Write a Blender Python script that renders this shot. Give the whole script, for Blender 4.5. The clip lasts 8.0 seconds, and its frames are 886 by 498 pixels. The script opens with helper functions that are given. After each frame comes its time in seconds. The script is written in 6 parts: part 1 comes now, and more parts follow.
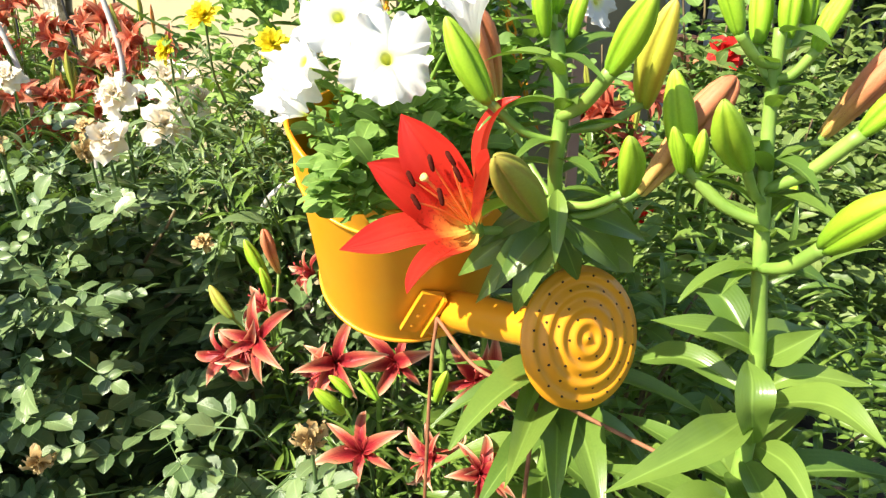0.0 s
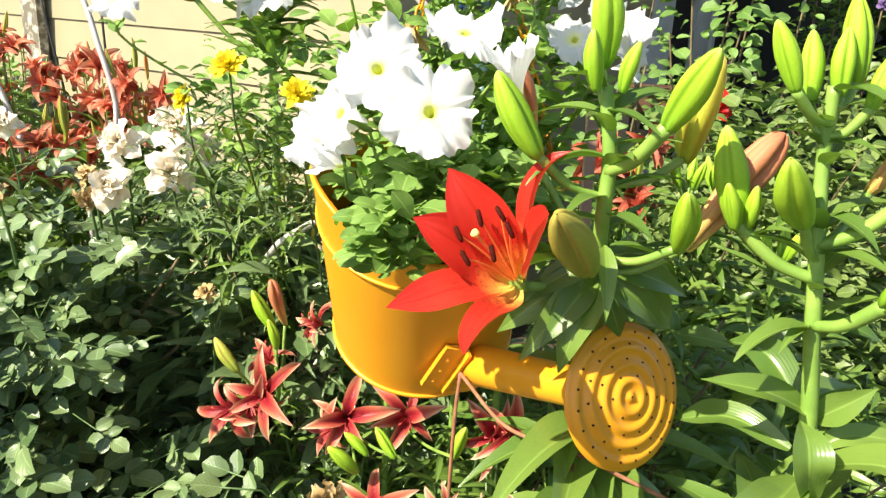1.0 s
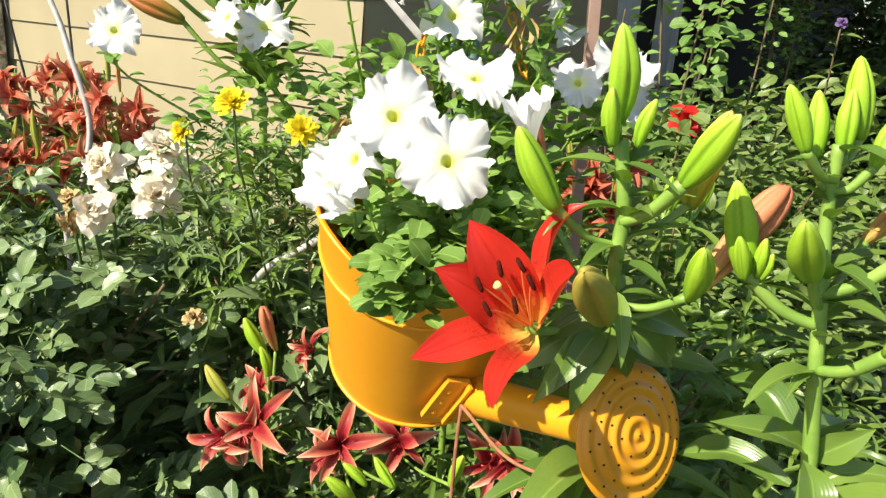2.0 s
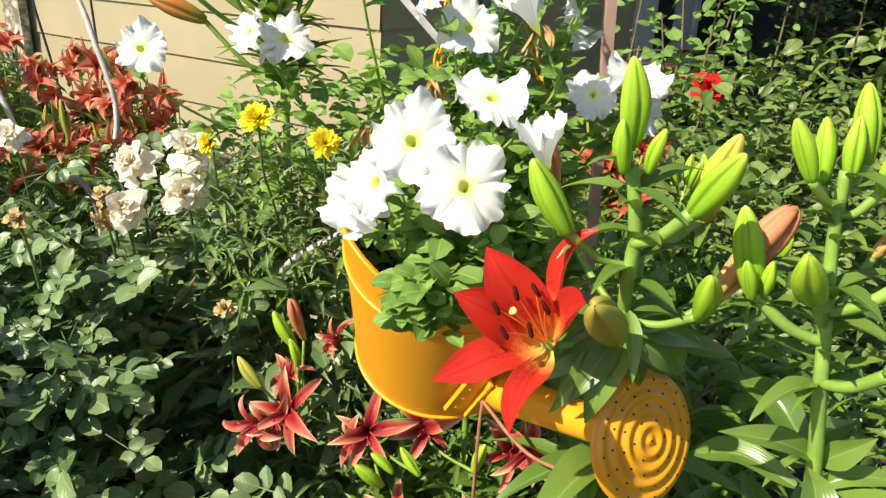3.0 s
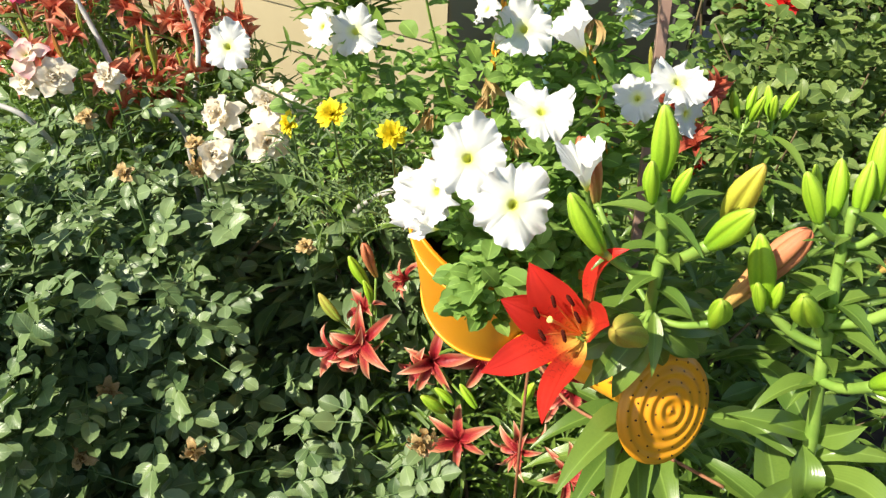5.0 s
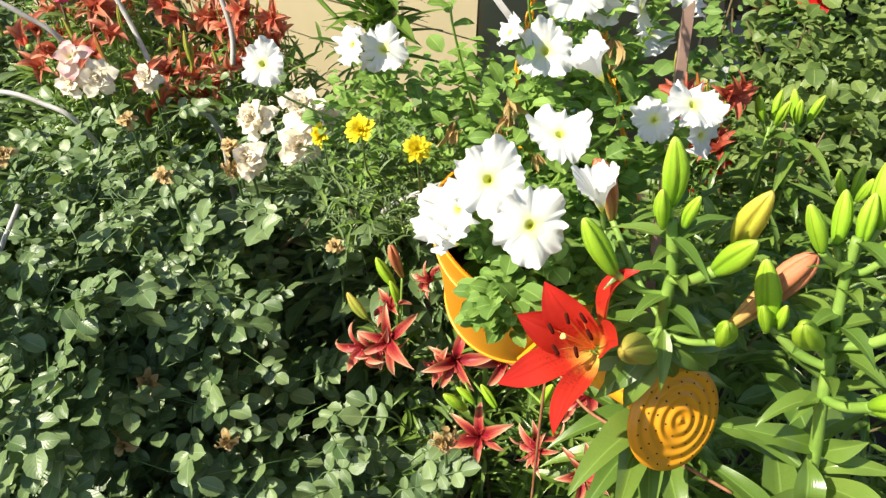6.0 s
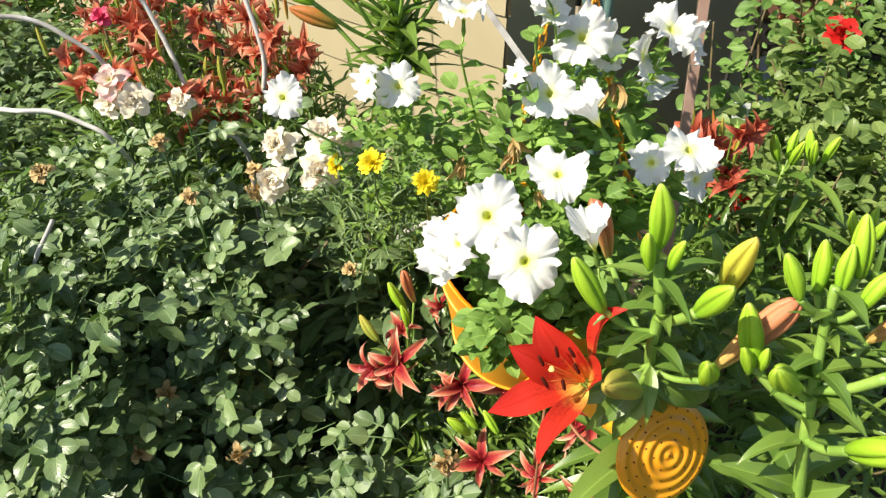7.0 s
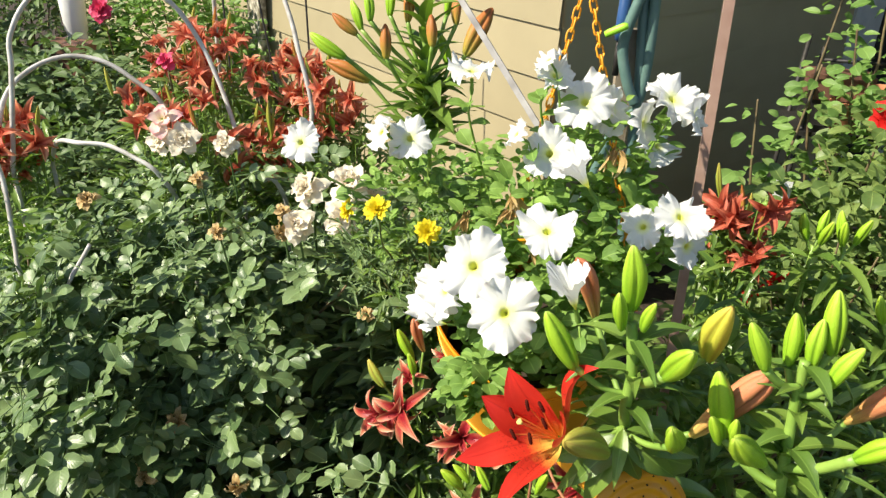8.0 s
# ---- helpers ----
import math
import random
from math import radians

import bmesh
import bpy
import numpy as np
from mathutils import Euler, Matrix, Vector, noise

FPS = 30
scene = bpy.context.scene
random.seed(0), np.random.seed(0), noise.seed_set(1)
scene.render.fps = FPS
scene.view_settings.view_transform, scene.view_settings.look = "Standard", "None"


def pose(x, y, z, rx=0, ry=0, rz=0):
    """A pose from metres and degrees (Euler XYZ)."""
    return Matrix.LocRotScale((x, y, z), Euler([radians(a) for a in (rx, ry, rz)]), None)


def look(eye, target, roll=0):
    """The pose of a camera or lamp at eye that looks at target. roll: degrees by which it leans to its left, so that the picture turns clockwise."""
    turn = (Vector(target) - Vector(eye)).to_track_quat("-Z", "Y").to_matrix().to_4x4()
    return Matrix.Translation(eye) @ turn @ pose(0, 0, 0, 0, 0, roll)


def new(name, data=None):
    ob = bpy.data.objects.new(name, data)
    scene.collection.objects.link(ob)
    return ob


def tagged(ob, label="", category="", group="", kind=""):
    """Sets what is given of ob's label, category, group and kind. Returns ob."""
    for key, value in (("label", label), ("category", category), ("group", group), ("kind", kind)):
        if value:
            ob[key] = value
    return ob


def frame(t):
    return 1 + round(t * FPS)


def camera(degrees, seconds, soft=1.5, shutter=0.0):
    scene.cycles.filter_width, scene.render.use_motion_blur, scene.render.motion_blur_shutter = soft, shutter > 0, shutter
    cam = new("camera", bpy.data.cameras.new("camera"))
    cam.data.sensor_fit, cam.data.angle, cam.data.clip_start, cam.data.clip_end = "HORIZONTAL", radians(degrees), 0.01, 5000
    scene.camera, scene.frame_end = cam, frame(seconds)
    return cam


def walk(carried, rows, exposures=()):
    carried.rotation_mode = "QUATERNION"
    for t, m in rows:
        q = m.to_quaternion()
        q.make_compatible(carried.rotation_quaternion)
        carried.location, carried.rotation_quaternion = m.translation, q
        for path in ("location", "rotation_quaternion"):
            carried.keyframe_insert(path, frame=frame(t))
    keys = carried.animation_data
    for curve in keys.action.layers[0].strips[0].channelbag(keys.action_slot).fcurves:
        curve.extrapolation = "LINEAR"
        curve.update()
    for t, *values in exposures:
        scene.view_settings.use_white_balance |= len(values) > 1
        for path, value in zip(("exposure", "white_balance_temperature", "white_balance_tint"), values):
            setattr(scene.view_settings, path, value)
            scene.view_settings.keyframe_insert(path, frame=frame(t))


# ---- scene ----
cam = camera(61.2, 8.0, soft=1.35)
METRES, EYE, TILT, LEAN, TURN = 0.55, 1.25, -21.0, -2.0, 0.0
ROWS = [
    (0.0, 0.0, 0.0, 0.0, -0.0, 0.0, 0.0),
    (0.5, -0.0635, 0.0061, 0.0118, -1.12, 1.81, 0.22),
    (1.0, -0.101, 0.0318, 0.0172, -2.04, 3.4, -0.06),
    (1.5, -0.1341, 0.0405, 0.0526, -4.0, 3.0, 0.01),
    (2.0, -0.1862, 0.0143, 0.0858, -5.14, 3.34, 0.17),
    (3.5, -0.1798, -0.0742, 0.2519, -1.7, -3.99, 1.38),
    (4.0, -0.1693, -0.1187, 0.3162, 0.01, -7.78, 1.15),
    (4.5, -0.161, -0.1666, 0.3835, 0.96, -9.32, 0.97),
    (6.0, -0.1342, -0.264, 0.5156, 4.43, -11.85, 0.57),
    (6.5, -0.1146, -0.294, 0.5448, 5.29, -11.32, 0.14),
    (7.0, -0.0683, -0.3225, 0.5536, 7.11, -10.36, -0.97),
    (7.5, 0.0055, -0.333, 0.5582, 9.77, -8.39, -2.62),
    (8.0, 0.0811, -0.3437, 0.543, 12.13, -6.06, -4.7),
]
walk(cam, [(t, pose(0, 0, EYE, TILT, LEAN, TURN) @ pose(METRES * x, METRES * y, METRES * z, 90 + pitch, roll, yaw)) for t, x, y, z, yaw, pitch, roll in ROWS],
     [(0.0, 1.33), (1.0, 1.26), (1.5, 1.07), (3.5, 0.80), (6.5, 0.86), (8.0, 0.81)])

# ---- light: high summer sun from behind and to the left, clear sky ----
SUN = Vector((-0.63, -0.38, 0.68)).normalized()
world = bpy.data.worlds.new("sky")
scene.world = world
world.use_nodes = True
wn = world.node_tree
sky = wn.nodes.new("ShaderNodeTexSky")
sky.sky_type = "NISHITA"
sky.sun_disc = False
sky.sun_elevation = math.asin(SUN.z)
sky.sun_rotation = math.atan2(SUN.x, SUN.y)
wn.links.new(sky.outputs["Color"], wn.nodes["Background"].inputs["Color"])
wn.nodes["Background"].inputs["Strength"].default_value = 0.085
sun_data = bpy.data.lights.new("sun", "SUN")
sun_data.energy, sun_data.angle, sun_data.color = 4.6, radians(0.53), (1.0, 0.92, 0.75)
sun_lamp = new("sun", sun_data)
sun_lamp.matrix_world = look(SUN * 20, (0, 0, 0))


# ---- materials ----
def nodes_of(name):
    m = bpy.data.materials.new(name)
    m.use_nodes = True
    return m, m.node_tree, m.node_tree.nodes["Principled BSDF"]


def node(nt, kind, **inputs):
    n = nt.nodes.new(kind)
    for k, v in inputs.items():
        n.inputs[k.replace("_", " ")].default_value = v
    return n


def ramp(nt, fac, stops):
    r = nt.nodes.new("ShaderNodeValToRGB")
    while len(r.color_ramp.elements) < len(stops):
        r.color_ramp.elements.new(0.5)
    for e, (p, c) in zip(r.color_ramp.elements, stops):
        e.position, e.color = p, (*c, 1)
    nt.links.new(fac, r.inputs["Fac"])
    return r.outputs["Color"]


def mixed(nt, fac, a, b, mode="MIX"):
    m = nt.nodes.new("ShaderNodeMix")
    m.data_type, m.blend_type = "RGBA", mode
    for sock, val in ((m.inputs["Factor"], fac), (m.inputs["A"], a), (m.inputs["B"], b)):
        if isinstance(val, bpy.types.NodeSocket):
            nt.links.new(val, sock)
        else:
            sock.default_value = val if isinstance(val, float) else (*val, 1)
    return m.outputs["Result"]


def calc(nt, op, a, b=0.0):
    m = nt.nodes.new("ShaderNodeMath")
    m.operation = op
    for sock, val in zip(m.inputs, (a, b)):
        if isinstance(val, bpy.types.NodeSocket):
            nt.links.new(val, sock)
        else:
            sock.default_value = val
    return m.outputs["Value"]


def across_along(nt):
    """The blade's own u (0 at the midrib, 1 at the edge) and v (0 at the base, 1 at the tip)."""
    tc = nt.nodes.new("ShaderNodeTexCoord")
    sep = nt.nodes.new("ShaderNodeSeparateXYZ")
    nt.links.new(tc.outputs["UV"], sep.inputs["Vector"])
    u = calc(nt, "ABSOLUTE", calc(nt, "SUBTRACT", calc(nt, "MULTIPLY", sep.outputs["X"], 2.0), 1.0))
    return u, sep.outputs["Y"]


def blotch(nt, scale, detail=3.0):
    tc = nt.nodes.new("ShaderNodeTexCoord")
    n = node(nt, "ShaderNodeTexNoise", Scale=scale, Detail=detail)
    nt.links.new(tc.outputs["Object"], n.inputs["Vector"])
    return n.outputs["Fac"]


def bumped(nt, shader, height, strength, distance=0.001):
    b = node(nt, "ShaderNodeBump", Strength=strength, Distance=distance)
    nt.links.new(height, b.inputs["Height"])
    nt.links.new(b.outputs["Normal"], shader.inputs["Normal"])


def leafy(name, dark, light, rough=0.45, through_light=0.3, rib=0.35, veins=9.0, edge=None, spots=0.0, relief=0.25, spec=0.4):
    """A living blade: two greens by piece and by blotch, a paler midrib, side veins in relief, light passing through."""
    m, nt, p = nodes_of(name)
    u, v = across_along(nt)
    geo = nt.nodes.new("ShaderNodeNewGeometry")
    info = nt.nodes.new("ShaderNodeObjectInfo")
    vary = calc(nt, "FRACT", calc(nt, "ADD", geo.outputs["Random Per Island"], info.outputs["Random"]))
    spread = calc(nt, "ADD", calc(nt, "MULTIPLY", vary, 0.7), calc(nt, "MULTIPLY", blotch(nt, 60.0), 0.35))
    col = ramp(nt, spread, [(0.05, dark), (0.95, light)])
    ribm = ramp(nt, u, [(0.02, (1, 1, 1)), (0.09, (0, 0, 0))])
    pale = [min(1.0, c * 1.7 + 0.03) for c in light]
    col = mixed(nt, calc(nt, "MULTIPLY", ribm, rib), col, pale)
    if edge:
        col = mixed(nt, ramp(nt, calc(nt, "MULTIPLY", u, v), [(0.62, (0, 0, 0)), (0.98, (1, 1, 1))]), col, edge)
    if spots:
        col = mixed(nt, calc(nt, "MULTIPLY", ramp(nt, blotch(nt, 190.0), [(0.62, (0, 0, 0)), (0.7, (1, 1, 1))]), spots), col, (0.16, 0.10, 0.03))
    nt.links.new(col, p.inputs["Base Color"])
    p.inputs["Roughness"].default_value = rough
    p.inputs["Specular IOR Level"].default_value = spec
    wave = calc(nt, "SINE", calc(nt, "MULTIPLY", calc(nt, "SUBTRACT", v, calc(nt, "MULTIPLY", u, 0.35)), veins * 6.28))
    lines = calc(nt, "SINE", calc(nt, "MULTIPLY", u, 34.0))
    if veins == 0.0:
        wave = lines
    height = calc(nt, "ADD", calc(nt, "MULTIPLY", wave, 0.35), calc(nt, "MULTIPLY", ribm, -1.0))
    bumped(nt, p, calc(nt, "ADD", height, calc(nt, "MULTIPLY", blotch(nt, 140.0), 1.2)), relief, 0.0006)
    tr = nt.nodes.new("ShaderNodeBsdfTranslucent")
    nt.links.new(mixed(nt, 1.0, col, (1.0, 1.15, 0.45), "MULTIPLY"), tr.inputs["Color"])
    mx = node(nt, "ShaderNodeMixShader", Fac=through_light)
    nt.links.new(p.outputs["BSDF"], mx.inputs[1])
    nt.links.new(tr.outputs["BSDF"], mx.inputs[2])
    nt.links.new(mx.outputs["Shader"], nt.nodes["Material Output"].inputs["Surface"])
    return m


def petalled(name, along, rough=0.5, through_light=0.35, streak=0.25, streak_col=(0.3, 0.02, 0.01), veins=14.0, freckles=0.0, rib=0.0, rimmed=0.0, uneven=0.0):
    """A petal: colour stops from base to tip, fine lengthwise veins, light passing through."""
    m, nt, p = nodes_of(name)
    u, v = across_along(nt)
    geo = nt.nodes.new("ShaderNodeNewGeometry")
    vary = geo.outputs["Random Per Island"]
    shift = calc(nt, "ADD", v, calc(nt, "MULTIPLY", calc(nt, "SUBTRACT", blotch(nt, 90.0), 0.5), 0.22))
    if rimmed:
        shift = calc(nt, "ADD", shift, calc(nt, "MULTIPLY", calc(nt, "POWER", u, 2.0), rimmed))
    col = ramp(nt, shift, along)
    fine = calc(nt, "SINE", calc(nt, "MULTIPLY", u, veins * 3.14))
    col = mixed(nt, calc(nt, "MULTIPLY", ramp(nt, fine, [(0.3, (0, 0, 0)), (1.0, (1, 1, 1))]), streak), col, streak_col)
    col = mixed(nt, calc(nt, "MULTIPLY", vary, 0.25), col, (1, 1, 1), "SOFT_LIGHT")
    if uneven:
        info = nt.nodes.new("ShaderNodeObjectInfo")
        col = mixed(nt, calc(nt, "MULTIPLY", info.outputs["Random"], uneven), col, streak_col)
    col = mixed(nt, 0.35, col, ramp(nt, blotch(nt, 38.0, 5.0), [(0.3, (0.42, 0.42, 0.42)), (0.7, (0.60, 0.60, 0.60))]), "OVERLAY")
    line = ramp(nt, u, [(0.015, (1, 1, 1)), (0.08, (0, 0, 0))])
    if rib:
        col = mixed(nt, calc(nt, "MULTIPLY", line, rib), col, streak_col)
    if freckles:
        near = ramp(nt, v, [(0.1, (0, 0, 0)), (0.25, (1, 1, 1)), (0.5, (1, 1, 1)), (0.62, (0, 0, 0))])
        dots = ramp(nt, blotch(nt, 420.0, 0.0), [(0.64, (0, 0, 0)), (0.68, (1, 1, 1))])
        col = mixed(nt, calc(nt, "MULTIPLY", calc(nt, "MULTIPLY", near, dots), freckles), col, (0.10, 0.01, 0.01))
    nt.links.new(col, p.inputs["Base Color"])
    p.inputs["Roughness"].default_value = rough
    p.inputs["Specular IOR Level"].default_value = 0.3
    bumped(nt, p, calc(nt, "ADD", calc(nt, "ADD", calc(nt, "MULTIPLY", fine, 0.5), calc(nt, "MULTIPLY", line, -1.5 if rib else 0.0)), calc(nt, "MULTIPLY", blotch(nt, 300.0), 1.5)), 0.3, 0.0005)
    tr = nt.nodes.new("ShaderNodeBsdfTranslucent")
    nt.links.new(col, tr.inputs["Color"])
    mx = node(nt, "ShaderNodeMixShader", Fac=through_light)
    nt.links.new(p.outputs["BSDF"], mx.inputs[1])
    nt.links.new(tr.outputs["BSDF"], mx.inputs[2])
    nt.links.new(mx.outputs["Shader"], nt.nodes["Material Output"].inputs["Surface"])
    return m


def solid(name, a, b, scale=30.0, rough=0.6, metal=0.0, relief=0.3, fine=250.0, detail=4.0, lo=0.3, hi=0.7):
    """A plain stuff in two tones with fine relief."""
    m, nt, p = nodes_of(name)
    info = nt.nodes.new("ShaderNodeObjectInfo")
    f = calc(nt, "ADD", blotch(nt, scale, detail), calc(nt, "MULTIPLY", calc(nt, "SUBTRACT", info.outputs["Random"], 0.5), 0.15))
    nt.links.new(ramp(nt, f, [(lo, a), (hi, b)]), p.inputs["Base Color"])
    p.inputs["Roughness"].default_value = rough
    p.inputs["Metallic"].default_value = metal
    bumped(nt, p, calc(nt, "ADD", blotch(nt, fine, 4.0), blotch(nt, scale, 2.0)), relief, 0.001)
    return m


GREEN_LILY = leafy("lily_leaf", (0.085, 0.17, 0.030), (0.205, 0.310, 0.056), relief=0.17, spec=0.5, rough=0.28, through_light=0.3, veins=0.0)
GREEN_BUD = petalled("green_bud", [(0.0, (0.16, 0.36, 0.03)), (0.35, (0.28, 0.50, 0.025)), (0.8, (0.38, 0.58, 0.04)), (1.0, (0.46, 0.60, 0.10))], 0.38, 0.12, 0.45, (0.14, 0.31, 0.015), 6.0)
YELLOW_BUD = petalled("yellow_bud", [(0.0, (0.28, 0.42, 0.04)), (0.3, (0.50, 0.54, 0.05)), (0.75, (0.64, 0.58, 0.07)), (1.0, (0.62, 0.42, 0.10))], 0.42, 0.12, 0.45, (0.34, 0.24, 0.03), 6.0)
OLIVE_BUD = petalled("olive_bud", [(0.0, (0.20, 0.34, 0.04)), (0.5, (0.32, 0.36, 0.05)), (1.0, (0.45, 0.36, 0.07))], 0.42, 0.12, 0.4, (0.30, 0.16, 0.04), 6.0)
ORANGE_BUD = petalled("orange_bud", [(0.0, (0.52, 0.52, 0.08)), (0.18, (0.68, 0.46, 0.12)), (0.45, (0.66, 0.24, 0.11)), (1.0, (0.60, 0.19, 0.10))], 0.42, 0.12, 0.6, (0.36, 0.11, 0.05), 6.0)
BROWN_BUD = petalled("brown_bud", [(0.0, (0.28, 0.36, 0.05)), (0.25, (0.42, 0.28, 0.05)), (0.5, (0.46, 0.17, 0.04)), (1.0, (0.36, 0.09, 0.03))], 0.42, 0.1, 0.5, (0.24, 0.20, 0.03), 6.0)
GREEN_STEM = solid("green_stem", (0.16, 0.29, 0.045), (0.27, 0.41, 0.075), 40.0, 0.45, relief=0.2)
RED_PETAL = petalled("red_petal", [(0.0, (0.82, 0.58, 0.12)), (0.12, (0.82, 0.48, 0.09)), (0.22, (0.78, 0.26, 0.05)), (0.38, (0.64, 0.040, 0.022)), (1.0, (0.62, 0.028, 0.020))], 0.33, 0.28, 0.05, (0.44, 0.016, 0.012), 5.0, freckles=0.3, rib=0.4)
WHITE_PETAL = petalled("white_petal", [(0.0, (0.72, 0.74, 0.10)), (0.22, (0.76, 0.80, 0.16)), (0.34, (0.80, 0.84, 0.45)), (0.48, (0.75, 0.76, 0.73)), (1.0, (0.77, 0.77, 0.76))], 0.55, 0.3, 0.05, (0.72, 0.75, 0.68), 30.0)
DARK_PETAL = petalled("dusky_petal", [(0.0, (0.46, 0.42, 0.08)), (0.07, (0.40, 0.24, 0.05)), (0.13, (0.22, 0.012, 0.016)), (0.42, (0.34, 0.022, 0.030)), (0.62, (0.58, 0.11, 0.07)), (0.84, (0.74, 0.30, 0.16)), (1.0, (0.86, 0.52, 0.34))], 0.34, 0.25, 0.35, (0.26, 0.010, 0.022), 2.0, freckles=0.8, rib=0.8, rimmed=0.30, uneven=0.4)
RUSSET_PETAL = petalled("russet_petal", [(0.0, (0.70, 0.40, 0.10)), (0.22, (0.56, 0.12, 0.06)), (0.6, (0.70, 0.24, 0.12)), (0.85, (0.78, 0.36, 0.20)), (1.0, (0.82, 0.48, 0.30))], 0.42, 0.35, 0.5, (0.46, 0.03, 0.03), 3.0, rib=0.6, rimmed=0.25, uneven=0.5)
CREAM_PETAL = petalled("cream_petal", [(0.0, (0.82, 0.62, 0.30)), (0.35, (0.92, 0.82, 0.62)), (1.0, (0.93, 0.87, 0.75))], 0.6, 0.35, 0.1, (0.6, 0.4, 0.3))
PINK_PETAL = petalled("pink_petal", [(0.0, (0.80, 0.62, 0.15)), (0.35, (0.82, 0.70, 0.55)), (0.7, (0.82, 0.60, 0.55)), (1.0, (0.78, 0.28, 0.34))], 0.6, 0.35, 0.1, (0.7, 0.3, 0.3))
SPENT_PETAL = petalled("spent_petal", [(0.0, (0.34, 0.20, 0.07)), (0.6, (0.54, 0.37, 0.15)), (1.0, (0.62, 0.47, 0.25))], 0.8, 0.2, 0.4, (0.16, 0.08, 0.03))
YELLOW_PETAL = petalled("yellow_petal", [(0.0, (0.80, 0.50, 0.01)), (0.4, (0.86, 0.68, 0.015)), (1.0, (0.88, 0.75, 0.03))], 0.55, 0.3, 0.12, (0.7, 0.4, 0.01))
DEEP_PETAL = petalled("deep_red_petal", [(0.0, (0.50, 0.16, 0.06)), (0.3, (0.46, 0.08, 0.045)), (1.0, (0.60, 0.18, 0.10))], 0.45, 0.3, 0.5, (0.26, 0.015, 0.012), 3.0, rib=0.6)
SCARLET_PETAL = petalled("scarlet_petal", [(0.0, (0.5, 0.01, 0.01)), (1.0, (0.72, 0.025, 0.02))], 0.5, 0.3, 0.1)
MAGENTA_PETAL = petalled("magenta_petal", [(0.0, (0.6, 0.05, 0.12)), (1.0, (0.72, 0.07, 0.18))], 0.5, 0.3, 0.1)
ROSE_LEAF = leafy("rose_leaf", (0.050, 0.105, 0.034), (0.240, 0.330, 0.135), relief=0.32, spec=0.6, rough=0.38, through_light=0.2, rib=0.3, veins=7.0, spots=0.25)
STRAP_LEAF = leafy("strap_leaf", (0.12, 0.20, 0.05), (0.26, 0.36, 0.11), rough=0.4, through_light=0.3, veins=0.0)
HEDGE_LEAF = leafy("hedge_leaf", (0.06, 0.11, 0.035), (0.17, 0.25, 0.09), rough=0.5, through_light=0.25, veins=5.0)
PETUNIA_LEAF = leafy("petunia_leaf", (0.11, 0.22, 0.04), (0.28, 0.43, 0.09), rough=0.6, through_light=0.3, veins=4.0)
SHRUB_LEAF = leafy("shrub_leaf", (0.085, 0.155, 0.042), (0.255, 0.335, 0.095), rough=0.42, through_light=0.3, veins=6.0, spots=0.4)
VINE_LEAF = leafy("vine_leaf", (0.12, 0.23, 0.05), (0.22, 0.36, 0.09), rough=0.5, through_light=0.35, veins=4.0)
ORANGE_PAINT = solid("orange_painted_tin", (0.76, 0.305, 0.011), (0.80, 0.350, 0.016), 9.0, 0.36, relief=0.08, fine=90.0)
RUST_WIRE = solid("rusty_wire", (0.20, 0.075, 0.03), (0.36, 0.16, 0.08), 60.0, 0.8, relief=0.6)
GREY_ROD = solid("weathered_rod", (0.34, 0.32, 0.29), (0.62, 0.60, 0.57), 25.0, 0.5, relief=0.3)
SIDING = solid("tan_siding", (0.335, 0.285, 0.172), (0.39, 0.33, 0.20), 3.0, 0.65, relief=0.15)
DARK_STEM = solid("dark_green_stem", (0.05, 0.10, 0.03), (0.10, 0.17, 0.05), 40.0, 0.5, relief=0.2)
SOIL = solid("dark_soil", (0.020, 0.014, 0.010), (0.065, 0.045, 0.028), 22.0, 0.95, relief=1.0, fine=120.0)
CANE = solid("woody_cane", (0.10, 0.065, 0.035), (0.19, 0.15, 0.07), 35.0, 0.7, relief=0.5)
ANTHER = solid("dark_anther", (0.045, 0.008, 0.005), (0.085, 0.016, 0.010), 300.0, 1.0)
ANTHER.node_tree.nodes["Principled BSDF"].inputs["Specular IOR Level"].default_value = 0.05
FILAMENT = solid("orange_filament", (0.75, 0.22, 0.05), (0.80, 0.32, 0.08), 50.0, 0.5)
STIGMA = solid("pale_stigma", (0.72, 0.58, 0.12), (0.78, 0.66, 0.25), 80.0, 0.5)

DARK_IRON = solid("dark_iron", (0.02, 0.02, 0.022), (0.05, 0.045, 0.04), 40.0, 0.55, 0.4)
BROWN_BAR = solid("brown_painted_metal", (0.36, 0.22, 0.17), (0.44, 0.29, 0.23), 30.0, 0.5)
GREY_WOOD = solid("grey_weathered_wood", (0.18, 0.17, 0.165), (0.46, 0.45, 0.44), 18.0, 0.85, relief=0.6)
PEELED_BOARD = solid("peeled_board", (0.16, 0.14, 0.10), (0.62, 0.58, 0.48), 26.0, 0.85, relief=0.7, detail=8.0, lo=0.38, hi=0.58)
OLD_WOOD = solid("old_wood", (0.16, 0.13, 0.09), (0.30, 0.25, 0.18), 20.0, 0.85, relief=0.6)
HOSE = solid("teal_hose_rubber", (0.09, 0.17, 0.15), (0.13, 0.22, 0.19), 20.0, 0.4, relief=0.1)
BLUE_PLASTIC = solid("blue_plastic", (0.02, 0.07, 0.20), (0.03, 0.09, 0.26), 20.0, 0.4)
